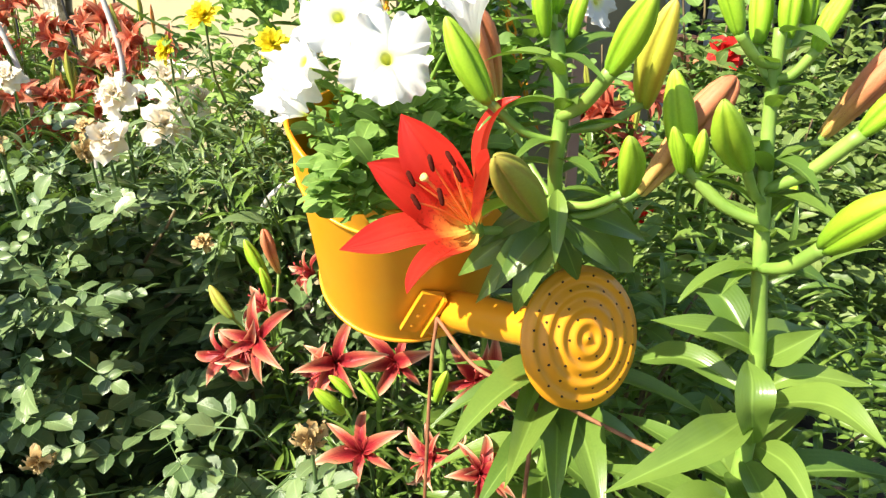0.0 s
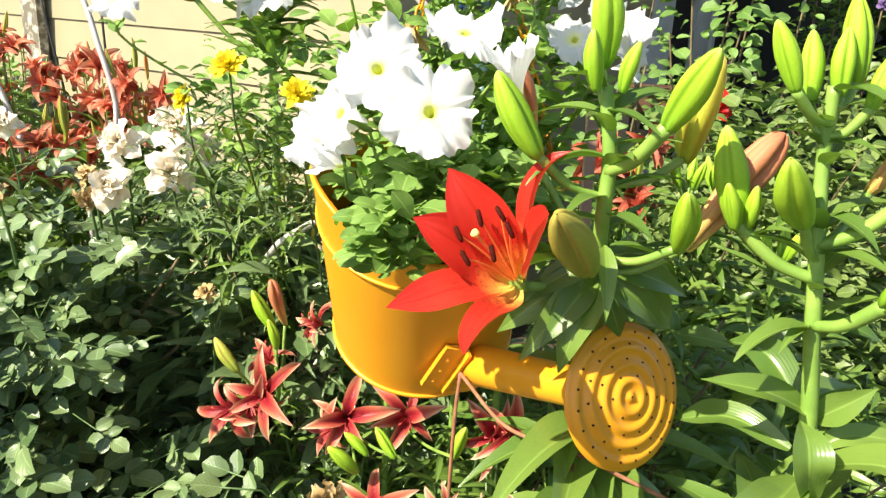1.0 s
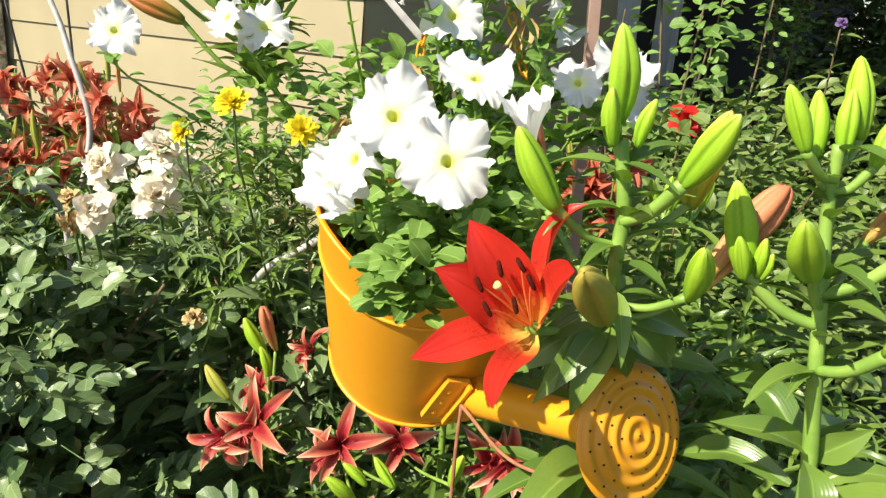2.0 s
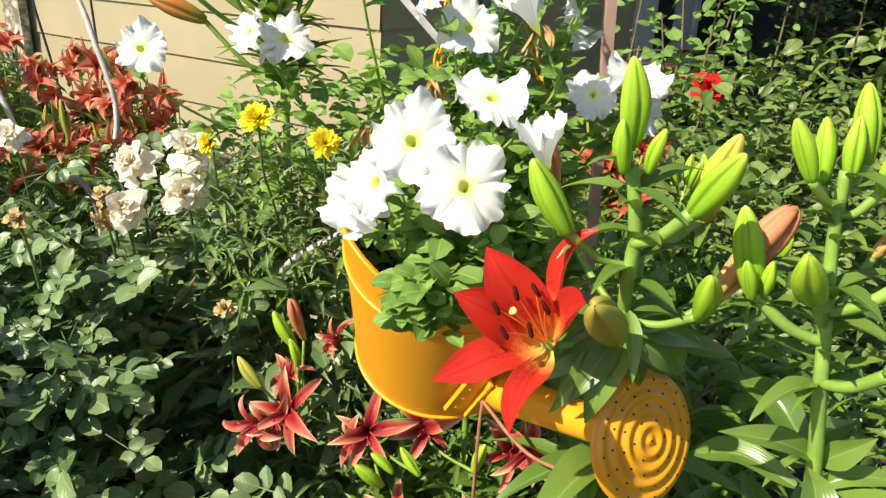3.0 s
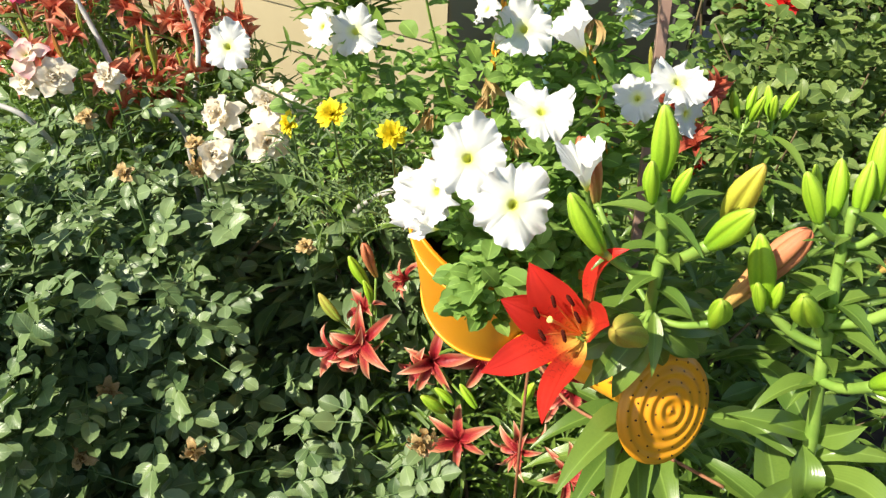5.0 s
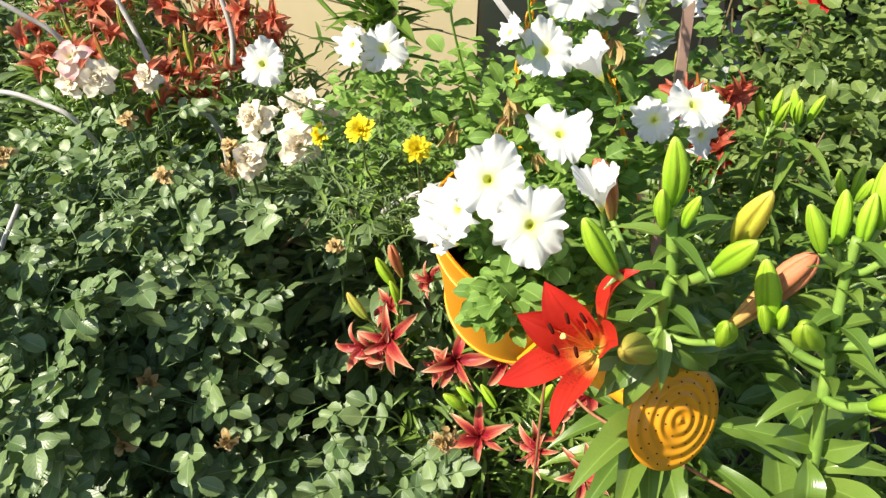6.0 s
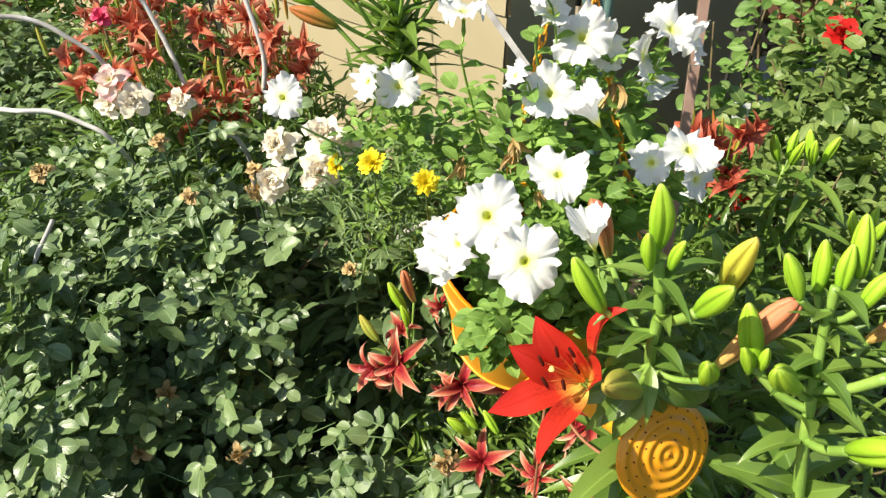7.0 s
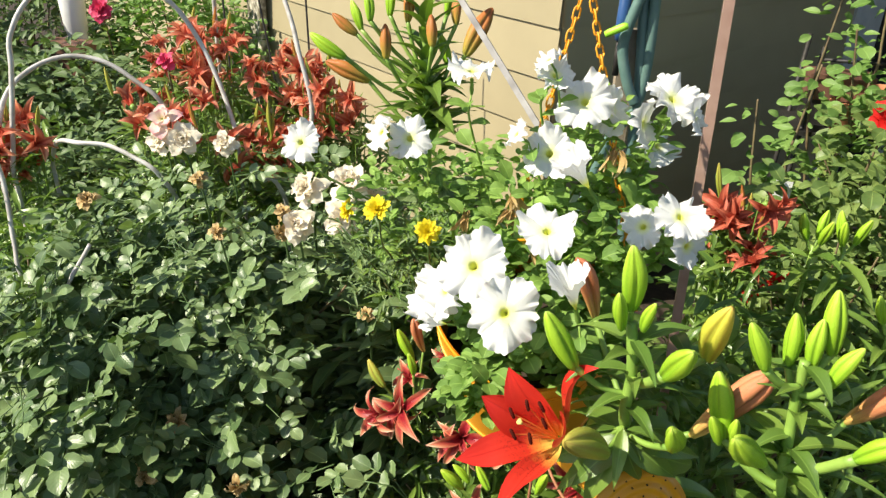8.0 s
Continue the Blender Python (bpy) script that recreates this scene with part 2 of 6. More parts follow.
LIME_PLASTIC = solid("lime_plastic", (0.35, 0.75, 0.04), (0.40, 0.80, 0.06), 20.0, 0.4)
BROWN_PLASTIC = solid("brown_plastic", (0.14, 0.07, 0.05), (0.18, 0.09, 0.06), 20.0, 0.5)
TERRACOTTA = solid("terracotta", (0.44, 0.17, 0.08), (0.54, 0.24, 0.12), 22.0, 0.85, relief=0.4)
WHITE_PLASTIC = solid("white_plastic", (0.74, 0.74, 0.74), (0.80, 0.80, 0.80), 20.0, 0.4)
GREY_PAINT = solid("grey_paint", (0.50, 0.52, 0.53), (0.60, 0.62, 0.63), 12.0, 0.5)
# Near-black colour that stands for the unlit inside of the porch.
PORCH_DARK = solid("porch_dark", (0.012, 0.012, 0.011), (0.025, 0.024, 0.022), 40.0, 1.0)


# ---- geometry: a shape is (vertices, quads, uv) ----
def grid_quads(nu, nv, closed=False):
    i, j = np.meshgrid(np.arange(nu if closed else nu - 1), np.arange(nv - 1), indexing="ij")
    i, j = i.ravel(), j.ravel()
    k = (i + 1) % nu
    return np.stack([i * nv + j, k * nv + j, k * nv + j + 1, i * nv + j + 1], 1)


def blade(length, width, droop=0.6, fold=0.25, curl=0.0, wave=0.0, tip=1.4, belly=0.45, nu=5, nv=7, waves=3.0, lift=0.0, twist=0.0, phase=0.0, waist=0.75, saw=0.0):
    """A leaf or petal that starts at the origin, runs along +y and faces +z: it bends down by droop (radians),
    its halves rise by fold, its edges by curl, and ripple by wave."""
    v = np.linspace(0.0, 1.0, nv)
    u = np.linspace(-1.0, 1.0, nu)
    ang = lift - droop * v
    step = length / (nv - 1)
    y = np.concatenate([[0], np.cumsum(np.cos((ang[1:] + ang[:-1]) / 2) * step)])
    z = np.concatenate([[0], np.cumsum(np.sin((ang[1:] + ang[:-1]) / 2) * step)])
    b = belly
    shape = np.where(v < b, np.sin(np.pi / 2 * np.clip(v / b, 0, 1)) ** waist, np.cos(np.pi / 2 * np.clip((v - b) / (1 - b), 0, 1)) ** (1 / tip) if tip < 1 else 1 - np.clip((v - b) / (1 - b), 0, 1) ** tip)
    half = width / 2 * np.maximum(shape * (1 + saw * (-1.0) ** np.arange(nv)), 0.02)
    U, V = np.meshgrid(u, v, indexing="ij")
    H = half[None, :]
    rise = fold * np.abs(U) * H + curl * U * U * H + wave * width * np.abs(U) ** 1.5 * np.sin(V * waves * 6.283 + np.sign(U) * 1.3 + phase)
    nx = U * H
    tw = twist * V
    nx, rise = nx * np.cos(tw) - rise * np.sin(tw), nx * np.sin(tw) + rise * np.cos(tw)
    P = np.stack([nx, y[None, :] - rise * np.sin(ang)[None, :], z[None, :] + rise * np.cos(ang)[None, :]], -1)
    return P.reshape(-1, 3), grid_quads(nu, nv), np.stack([(U + 1) / 2, V], -1).reshape(-1, 2)


def ribbon(points, width, facing, turned=None, cup=0.25, fold=0.1, wave=0.03, waves=2.0, belly=0.5, tip=1.6, waist=0.9, nu=11, nv=22, phase=0.0):
    """A petal laid along a soft curve: it faces one way at its foot and, where given, another at its tip."""
    line = smooth_line(points, 10)
    run = np.concatenate([[0], np.cumsum(np.linalg.norm(np.diff(line, axis=0), axis=1))])
    v = np.linspace(0, 1, nv)
    C = np.stack([np.interp(v * run[-1], run, line[:, k]) for k in range(3)], -1)
    t = np.gradient(C, axis=0)
    t /= np.linalg.norm(t, axis=1)[:, None]
    f0, f1 = np.array(facing, float), np.array(turned or facing, float)
    n = f0[None] * (1 - v)[:, None] + f1[None] * v[:, None]
    n -= (n * t).sum(1)[:, None] * t
    n /= np.linalg.norm(n, axis=1)[:, None]
    side = np.cross(t, n)
    x = np.clip((v - belly) / (1 - belly), 0, 1)
    half = width / 2 * np.maximum(np.where(v < belly, 0.22 + 0.78 * np.sin(np.pi / 2 * np.clip(v / belly, 0, 1)) ** waist, 1 - x ** tip), 0.02)
    U, V = np.meshgrid(np.linspace(-1, 1, nu), v, indexing="ij")
    rise = half[None] * (cup * U * U + fold * np.abs(U)) + wave * width * np.abs(U) ** 1.5 * np.sin(V * waves * 6.283 + np.sign(U) * 1.3 + phase) * np.sin(np.pi * V)
    P = C[None] + side[None] * (U * half[None])[..., None] + n[None] * rise[..., None]
    return P.reshape(-1, 3), grid_quads(nu, nv), np.stack([(U + 1) / 2, V], -1).reshape(-1, 2)


def tube(points, radii, sides=8):
    """A round rod through points, with closed ends."""
    P = np.array([tuple(p) for p in points], float)
    r = np.broadcast_to(np.array(radii, float), (len(P),)).copy()
    P = np.vstack([P[:1], P, P[-1:]])
    r = np.concatenate([[r[0] * 0.05], r, [r[-1] * 0.05]])
    t = np.gradient(P[1:-1], axis=0) if len(P) > 3 else np.array([P[-1] - P[0]] * (len(P) - 2))
    t = np.vstack([t[:1], t, t[-1:]])
    t /= np.linalg.norm(t, axis=1)[:, None] + 1e-12
    a = np.cross(t, (0.31, 0.17, 0.93))
    a /= np.linalg.norm(a, axis=1)[:, None] + 1e-12
    b = np.cross(t, a)
    th = np.linspace(0, 2 * np.pi, sides, endpoint=False)
    V = P[None] + r[None, :, None] * (np.cos(th)[:, None, None] * a[None] + np.sin(th)[:, None, None] * b[None])
    uv = np.stack(np.meshgrid(th / 6.283, np.linspace(0, 1, len(P)), indexing="ij"), -1)
    return V.reshape(-1, 3), grid_quads(sides, len(P), True), uv.reshape(-1, 2)


def smooth_line(points, n=12):
    """A soft curve through a few points; long straight runs get points of their own first, so that it doesn't swing out."""
    Q = [np.array(tuple(p), float) for p in points]
    P = [Q[0]]
    for a, b in zip(Q, Q[1:]):
        d = np.linalg.norm(b - a)
        if d > 0.25 and len(Q) > 3:
            P += [a + (b - a) * (0.08 / d), b - (b - a) * (0.08 / d)]
        P.append(b)
    P = [2 * P[0] - P[1]] + P + [2 * P[-1] - P[-2]]
    out = []
    for k in range(1, len(P) - 2):
        for s in np.linspace(0, 1, n, endpoint=False):
            a, b, c, d = P[k - 1:k + 3]
            out.append(0.5 * (2 * b + (c - a) * s + (2 * a - 5 * b + 4 * c - d) * s * s + (3 * b - a - 3 * c + d) * s ** 3))
    return np.array(out + [P[-2]])


def lathe(profile, sides=24, lobes=0, depth=0.0):
    """A turned shape round +z from (radius, z) pairs."""
    pr = np.array(profile, float)
    th = np.linspace(0, 2 * np.pi, sides, endpoint=False)
    swell = np.sqrt(np.abs(np.cos(lobes / 2 * th))) - 0.7 if lobes else th * 0
    rr = pr[None, :, 0] * (1 + depth * swell)[:, None]
    V = np.stack([rr * np.cos(th)[:, None], rr * np.sin(th)[:, None], np.broadcast_to(pr[None, :, 1], rr.shape)], -1)
    uv = np.stack(np.meshgrid(th / 6.283, np.linspace(0, 1, len(pr)), indexing="ij"), -1)
    return V.reshape(-1, 3), grid_quads(sides, len(pr), True)[:, ::-1], uv.reshape(-1, 2)


def merged(shapes):
    V, F, U, n = [], [], [], 0
    for v, f, u in shapes:
        V.append(v), F.append(f + n), U.append(u)
        n += len(v)
    return np.vstack(V), np.vstack(F), np.vstack(U)


def scattered(shapes, mats):
    """Copies of a few shapes (used in turn), one for each pose, as one shape."""
    A = np.array([np.array(m) for m in mats])
    out = []
    for k, (v, f, u) in enumerate(shapes):
        B = A[k::len(shapes)]
        if len(B):
            V = np.einsum("nij,vj->nvi", B[:, :3, :3], v) + B[:, None, :3, 3]
            F = f[None] + (np.arange(len(B)) * len(v))[:, None, None]
            out.append((V.reshape(-1, 3), F.reshape(-1, 4), np.tile(u, (len(B), 1))))
    return merged(out)


def mesh_of(name, shape, material):
    V, F, U = shape
    me = bpy.data.meshes.new(name)
    me.vertices.add(len(V))
    me.vertices.foreach_set("co", np.ascontiguousarray(V, np.float32).ravel())
    me.loops.add(len(F) * 4)
    me.loops.foreach_set("vertex_index", np.ascontiguousarray(F, np.int32).ravel())
    me.polygons.add(len(F))
    me.polygons.foreach_set("loop_start", np.arange(0, len(F) * 4, 4, dtype=np.int32))
    me.polygons.foreach_set("use_smooth", np.ones(len(F), bool))
    uv = me.uv_layers.new(name="UVMap")
    uv.data.foreach_set("uv", np.ascontiguousarray(U[F.ravel()], np.float32).ravel())
    me.materials.append(material)
    me.update(calc_edges=True)
    me.validate()
    return me


WORLD = {}


def thing(name, base, label, category, group="", kind=""):
    """An empty at a thing's base, which its parts hang under."""
    ob = new(name)
    ob.empty_display_size = 0.05
    ob.location = base
    WORLD[ob] = Matrix.Translation(base)
    return tagged(ob, label, category, group, kind)


def part(name, mesh, parent, m=None, label="", kind=""):
    """One mesh under a thing or a part, at the world pose m."""
    ob = new(name, mesh)
    m = m or Matrix.Identity(4)
    WORLD[ob] = m
    ob.parent = parent
    ob.matrix_basis = WORLD[parent].inverted() @ m
    return tagged(ob, label, kind=kind)


def lone(name, mesh, m, label, category, group="", kind=""):
    ob = new(name, mesh)
    ob.matrix_basis = m
    WORLD[ob] = m
    return tagged(ob, label, category, group, kind)


def aim(at, way, up=(0, 0, 1), size=1.0):
    """A pose at a point whose +y runs along way and whose +z is near up."""
    y = Vector(way).normalized()
    x = y.cross(Vector(up))
    x = x.normalized() if x.length > 1e-5 else Vector((1, 0, 0))
    z = x.cross(y)
    m = Matrix((x, y, z)).transposed().to_4x4()
    return Matrix.Translation(at) @ m @ Matrix.Scale(size, 4)


def face(at, way, spin=0.0, size=1.0):
    """A pose at a point whose +z looks along way."""
    q = Vector(way).to_track_quat("Z", "Y")
    return Matrix.Translation(at) @ q.to_matrix().to_4x4() @ Matrix.Rotation(spin, 4, "Z") @ Matrix.Scale(size, 4)


rng = random.Random(7)


# ---- shared shapes ----
LILY_BLADES = [blade(1.0, w, d, 0.42, 0.12, 0.05, 1.3, 0.36, 7, 13, 1.2, li, tw, d * 5, 0.6) for w, d, tw, li in ((0.20, 0.8, 0.25, 0.35), (0.23, 1.2, -0.3, 0.5), (0.17, 0.4, 0.15, 0.2), (0.21, 1.0, -0.15, 0.45))]
LILY_LEAVES = [mesh_of("lily_leaf", b, GREEN_LILY) for b in LILY_BLADES]
ROSE_BLADES = [blade(1.0, w, d, f, 0.08, 0.03, 2.5, 0.50, 5, 9, 1.5, 0.15, tw, ph, 0.62, 0.04) for w, d, f, ph, tw in ((0.74, 0.35, 0.14, 0, 0.1), (0.68, 0.6, 0.24, 1, -0.15), (0.80, 0.2, 0.10, 2, 0.0), (0.66, 0.45, 0.32, 3, 0.2))]
ROSE_LEAVES = [mesh_of("rose_leaf", b, ROSE_LEAF) for b in ROSE_BLADES]
PETUNIA_BLADES = [blade(1.0, w, d, 0.12, 0.1, 0.04, 2.6, 0.55, 7, 8, 2.0, 0.3, 0.0, ph, 0.6) for w, d, ph in ((0.80, 0.7, 0), (0.66, 0.4, 1), (0.52, 1.0, 2))]
SHRUB_BLADES = [blade(1.0, w, d, 0.3, 0.0, 0.02, 1.6, 0.42, 5, 6, 2.0, 0.3, tw) for w, d, tw in ((0.40, 0.7, 0.1), (0.46, 0.4, -0.2), (0.36, 1.0, 0.15))]
STRAP_BLADES = [blade(1.0, w, d, 0.5, 0.0, 0.0, 1.5, 0.35, 3, 6, 1.0, 0.5, tw) for w, d, tw in ((0.13, 1.0, 0.3), (0.11, 1.6, -0.3), (0.15, 0.7, 0.1))]

BUD_PROFILE = [(0.015, 0.0), (0.055, 0.02), (0.085, 0.10), (0.112, 0.24), (0.130, 0.40), (0.134, 0.54), (0.120, 0.68), (0.092, 0.81), (0.062, 0.91), (0.036, 0.97), (0.006, 1.0)]


BLUNT_PROFILE = [(0.015, 0.0), (0.040, 0.02), (0.060, 0.12), (0.082, 0.28), (0.102, 0.46), (0.116, 0.62), (0.118, 0.76), (0.100, 0.87), (0.072, 0.945), (0.040, 0.985), (0.006, 1.0)]


def bud_mesh(material, fat=1.0, profile=BUD_PROFILE, depth=0.42):
    V, F, U = lathe([(r * fat, z) for r, z in profile], 30, 3, depth)
    V[:, 0] += 0.035 * np.sin(V[:, 2] * 3.14)
    return mesh_of("bud", (V, F, U), material)


BUDS = {"green": bud_mesh(GREEN_BUD, 1.12), "yellow": bud_mesh(YELLOW_BUD), "olive": bud_mesh(OLIVE_BUD, 1.08), "orange": bud_mesh(ORANGE_BUD, 0.92, BLUNT_PROFILE, 0.85), "brown": bud_mesh(BROWN_BUD, 1.2), "slim": bud_mesh(OLIVE_BUD, 0.50), "rusty": bud_mesh(BROWN_BUD, 0.48)}
BUD_LABEL = {"green": "bright green closed bud", "yellow": "yellow-green closed bud", "olive": "olive green closed bud", "orange": "salmon orange bud about to open", "brown": "brownish orange bud", "slim": "slim olive green bud", "rusty": "slim rusty bud"}


def stem_part(owner, points, r0, r1, material=GREEN_STEM, name="stem", n=8, sides=8, label=""):
    line = smooth_line(points, n)
    return part(name, mesh_of(name, tube(line, np.linspace(r0, r1, len(line)), sides), material), owner, label=label)


def leaf_to(owner, root, tip, width=1.0, pick=0, up=(0, 0, 1), name="leaf"):
    """A lily leaf from root to tip; width scales its breadth."""
    way = Vector(tip) - Vector(root)
    m = aim(root, way, up) @ Matrix.Diagonal((way.length * width, way.length, way.length, 1))
    return part(name, LILY_LEAVES[pick % 4], owner, m)


def bud_to(owner, root, tip, kind, stalk=None, thick=0.0034):
    way = Vector(tip) - Vector(root)
    b = part("bud", BUDS[kind], owner, face(root, way, rng.random() * 6, way.length), BUD_LABEL[kind])
    if stalk:
        stem_part(owner, [stalk, (Vector(stalk) + Vector(root)) / 2 + Vector((0, 0, -0.006)), Vector(root) + way * 0.05], thick * 0.9, thick * 1.15, name="stalk", n=5, sides=8)
    return b


def petal_between(owner, root, tip, axis, mesh, width, label=""):
    way = Vector(tip) - Vector(root)
    m = aim(root, way, axis) @ Matrix.Diagonal((way.length * width, way.length, way.length, 1))
    return part("petal", mesh, owner, m, label)


# ---- ground and house ----
def ground():
    n = 80
    gx = np.sign(np.linspace(-1, 1, n)) * np.abs(np.linspace(-1, 1, n)) ** 3 * 300
    X, Y = np.meshgrid(gx, gx + 1.2, indexing="ij")
    Z = np.array([[0.03 * noise.noise((x * 3, y * 3, 0)) if abs(x) < 6 and abs(y) < 6 else -0.01 for x, y in zip(a, b)] for a, b in zip(X, Y)])
    v = np.stack([X, Y, Z], -1).reshape(-1, 3)
    uv = v[:, :2] * 0.1
    lone("ground", mesh_of("ground", (v, grid_quads(n, n), uv), SOIL), Matrix.Identity(4), "dark garden soil under the flower bed", "ground", kind="structure")


CORNER = Vector((-0.14, 2.48, 0))
ALONG_A = Vector((-0.777, 0.629, 0))
ALONG_B = Vector((0.629, 0.777, 0))
LAP, LAP_START = 0.178, 0.082


def box_shape(x0, x1, y0, y1, z0, z1):
    V, F, n = [], [], 0
    for a, b, c, d in (((x0, y0, z0), (x1, y0, z0), (x1, y0, z1), (x0, y0, z1)), ((x1, y1, z0), (x0, y1, z0), (x0, y1, z1), (x1, y1, z1)),
                       ((x0, y1, z0), (x0, y0, z0), (x0, y0, z1), (x0, y1, z1)), ((x1, y0, z0), (x1, y1, z0), (x1, y1, z1), (x1, y0, z1)),
                       ((x0, y0, z1), (x1, y0, z1), (x1, y1, z1), (x0, y1, z1)), ((x0, y1, z0), (x1, y1, z0), (x1, y0, z0), (x0, y0, z0))):
        V += [a, b, c, d]
        F.append([n, n + 1, n + 2, n + 3])
        n += 4
    return np.array(V, float), np.array(F), np.tile([[0, 0], [1, 0], [1, 1], [0, 1]], (6, 1)).astype(float)


def flat(me):
    me.polygons.foreach_set("use_smooth", np.zeros(len(me.polygons), bool))
    return me


def house_wall(name, along, outward, length, label):
    """A wall of lapped boards: a plain core, and each board proud at its foot."""
    m = Matrix((along, outward, Vector((0, 0, 1)))).transposed().to_4x4()
    m.translation = CORNER
    core = lone(name, flat(mesh_of(name, box_shape(0.0, length, -0.15, -0.001, 0, 2.9), SIDING)), m, label, "wall", kind="structure")
    t = 0.013
    V = np.array([(0, 0, 0), (length, 0, 0), (length, 0.003, LAP), (0, 0.003, LAP), (0, t, -0.012), (length, t, -0.012), (length, 0.003, LAP), (0, 0.003, LAP), (0, 0, -0.012), (length, 0, -0.012)], float)
    F = np.array([(4, 5, 6, 7), (8, 9, 5, 4)])
    board = flat(mesh_of("board", (V, F, V[:, :2] * 0 + V[:, [0, 2]]), SIDING))
    for k in range(16):
        part("board", board, core, m @ Matrix.Translation((0, 0, LAP_START - LAP + k * LAP)))
    return core


ground()
house_wall("wall_west", ALONG_A, Vector((-0.629, -0.777, 0)), 6.0, "sunlit tan lapped board siding of a house")
house_wall("wall_south", ALONG_B, Vector((0.777, -0.629, 0)), 2.05, "tan lapped board siding of a house, in shade")
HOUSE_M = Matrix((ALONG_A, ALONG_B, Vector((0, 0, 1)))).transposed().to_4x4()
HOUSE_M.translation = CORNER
# Unseen roof closes the house; its eaves are added to dim the south wall.
lone("roof", flat(mesh_of("roof", box_shape(-0.45, 6.4, -0.40, 12.4, 2.91, 3.05), SIDING)), HOUSE_M, "unseen roof slab closing the house, eaves added to dim the south wall", "roof", kind="structure")
lone("wall_north", flat(mesh_of("wall_north", box_shape(6.0, 6.15, -0.15, 12.0, 0, 2.9), SIDING)), HOUSE_M, "plain far end wall of the house", "wall", kind="structure")

# Unseen slab, added to cut the sky light that reaches the south wall.
SHADE_ROOF_M = Matrix((ALONG_B, Vector((0.777, -0.629, 0)), Vector((0, 0, 1)))).transposed().to_4x4()
SHADE_ROOF_M.translation = CORNER
lone("porch_roof", flat(mesh_of("porch_roof", box_shape(0.30, 9.0, 0.03, 2.50, 2.42, 2.52), SIDING)), SHADE_ROOF_M, "unseen roof slab added to keep sky light off the south wall", "roof", kind="structure")

# ---- the watering can planter ----
CAN = Vector((-0.034, 0.916, 0.868))
CAN_M = Matrix.Translation(CAN) @ Matrix.Rotation(radians(29.4), 4, "X")
ROSE_AT, ROSE_WAY = Vector((0.132, 0.587, 0.946)), Vector((0.46, -0.82, 0.33)).normalized()


def watering_can():
    can = thing("watering_can", CAN, "orange-yellow painted tin watering can used as a hanging planter", "watering can")
    sides, rows, r0, r1 = 72, 12, 0.112, 0.122
    th = np.linspace(0, 2 * np.pi, sides, endpoint=False)
    rim = 0.230 - 0.010 * np.sin(th) + 0.042 * np.exp(-(((th - radians(205)) / radians(42)) ** 2))
    def wall(inset):
        s = np.linspace(0, 1, rows)
        Z = rim[:, None] * s[None, :] + (0.003 if inset else 0.0)
        Rr = r0 + (r1 - r0) * Z / 0.23 - inset
        V = np.stack([Rr * np.cos(th)[:, None], Rr * np.sin(th)[:, None], Z], -1)
        return V.reshape(-1, 3), grid_quads(sides, rows, True)[:, ::-1], np.stack(np.meshgrid(th / 6.283, s, indexing="ij"), -1).reshape(-1, 2)
    inner = wall(0.0025)
    body = merged([wall(0.0), (inner[0], inner[1][:, ::-1], inner[2]), lathe([(0.001, 0.004), (r0 * 0.99, 0.004)], sides)])
    part("body", mesh_of("body", body, ORANGE_PAINT), can, CAN_M)
    def ring(radius, z, thick):
        pts = [(radius * math.cos(a), radius * math.sin(a), z if np.isscalar(z) else z[k % sides]) for k, a in enumerate(np.linspace(0, 2 * np.pi, sides + 1))]
        return tube(pts, thick, 8)
    part("base_bead", mesh_of("base_bead", ring(r0 + 0.001, 0.003, 0.0028), ORANGE_PAINT), can, CAN_M)
    pts = [((r0 + (r1 - r0) * rim[k % sides] / 0.23) * math.cos(a), (r0 + (r1 - r0) * rim[k % sides] / 0.23) * math.sin(a), rim[k % sides]) for k, a in enumerate(np.linspace(0, 2 * np.pi, sides + 1))]
    part("rim", mesh_of("rim", tube(pts, 0.0026, 8), ORANGE_PAINT), can, CAN_M)
    part("bead", mesh_of("bead", ring(r0 + (r1 - r0) * 0.205 / 0.23 + 0.001, 0.205, 0.0022), ORANGE_PAINT), can, CAN_M)
    part("soil", mesh_of("soil", lathe([(0.001, 0.150), (0.06, 0.148), (0.1155, 0.142)], 32), SOIL), can, CAN_M, "dark potting soil")
    foot = Vector((0.020, 0.800, 0.868))
    neck = ROSE_AT - ROSE_WAY * 0.05
    line = [foot + (foot - neck).normalized() * 0.03, foot, (foot + neck) / 2, neck, ROSE_AT - ROSE_WAY * 0.032]
    part("spout", mesh_of("spout", tube(line, [0.025, 0.0245, 0.0215, 0.0185, 0.0175], 24), ORANGE_PAINT), can)
    R = 0.0625
    prof = [(0.0175, -0.036), (0.021, -0.034), (0.045, -0.012), (R - 0.001, -0.004), (R + 0.0012, -0.001), (R + 0.001, 0.0015), (R - 0.002, 0.002)]
    for k in range(60, -1, -1):
        r = (R - 0.004) * k / 60
        prof.append((max(r, 0.0004), 0.003 + 0.007 * (1 - (r / R) ** 2) + 0.0013 * math.cos(r / R * 4.5 * 2 * math.pi)))
    rose = part("rose", mesh_of("rose", lathe(prof, 64), ORANGE_PAINT), can, face(ROSE_AT, ROSE_WAY), "round sprinkler head with ridged rings")
    dots = []
    for ringk, (r, n) in enumerate(((0.055, 20), (0.0445, 15), (0.032, 11), (0.019, 6), (0.0, 1))):
        for k in range(n):
            a = 6.283 * (k + 0.3 * ringk) / n
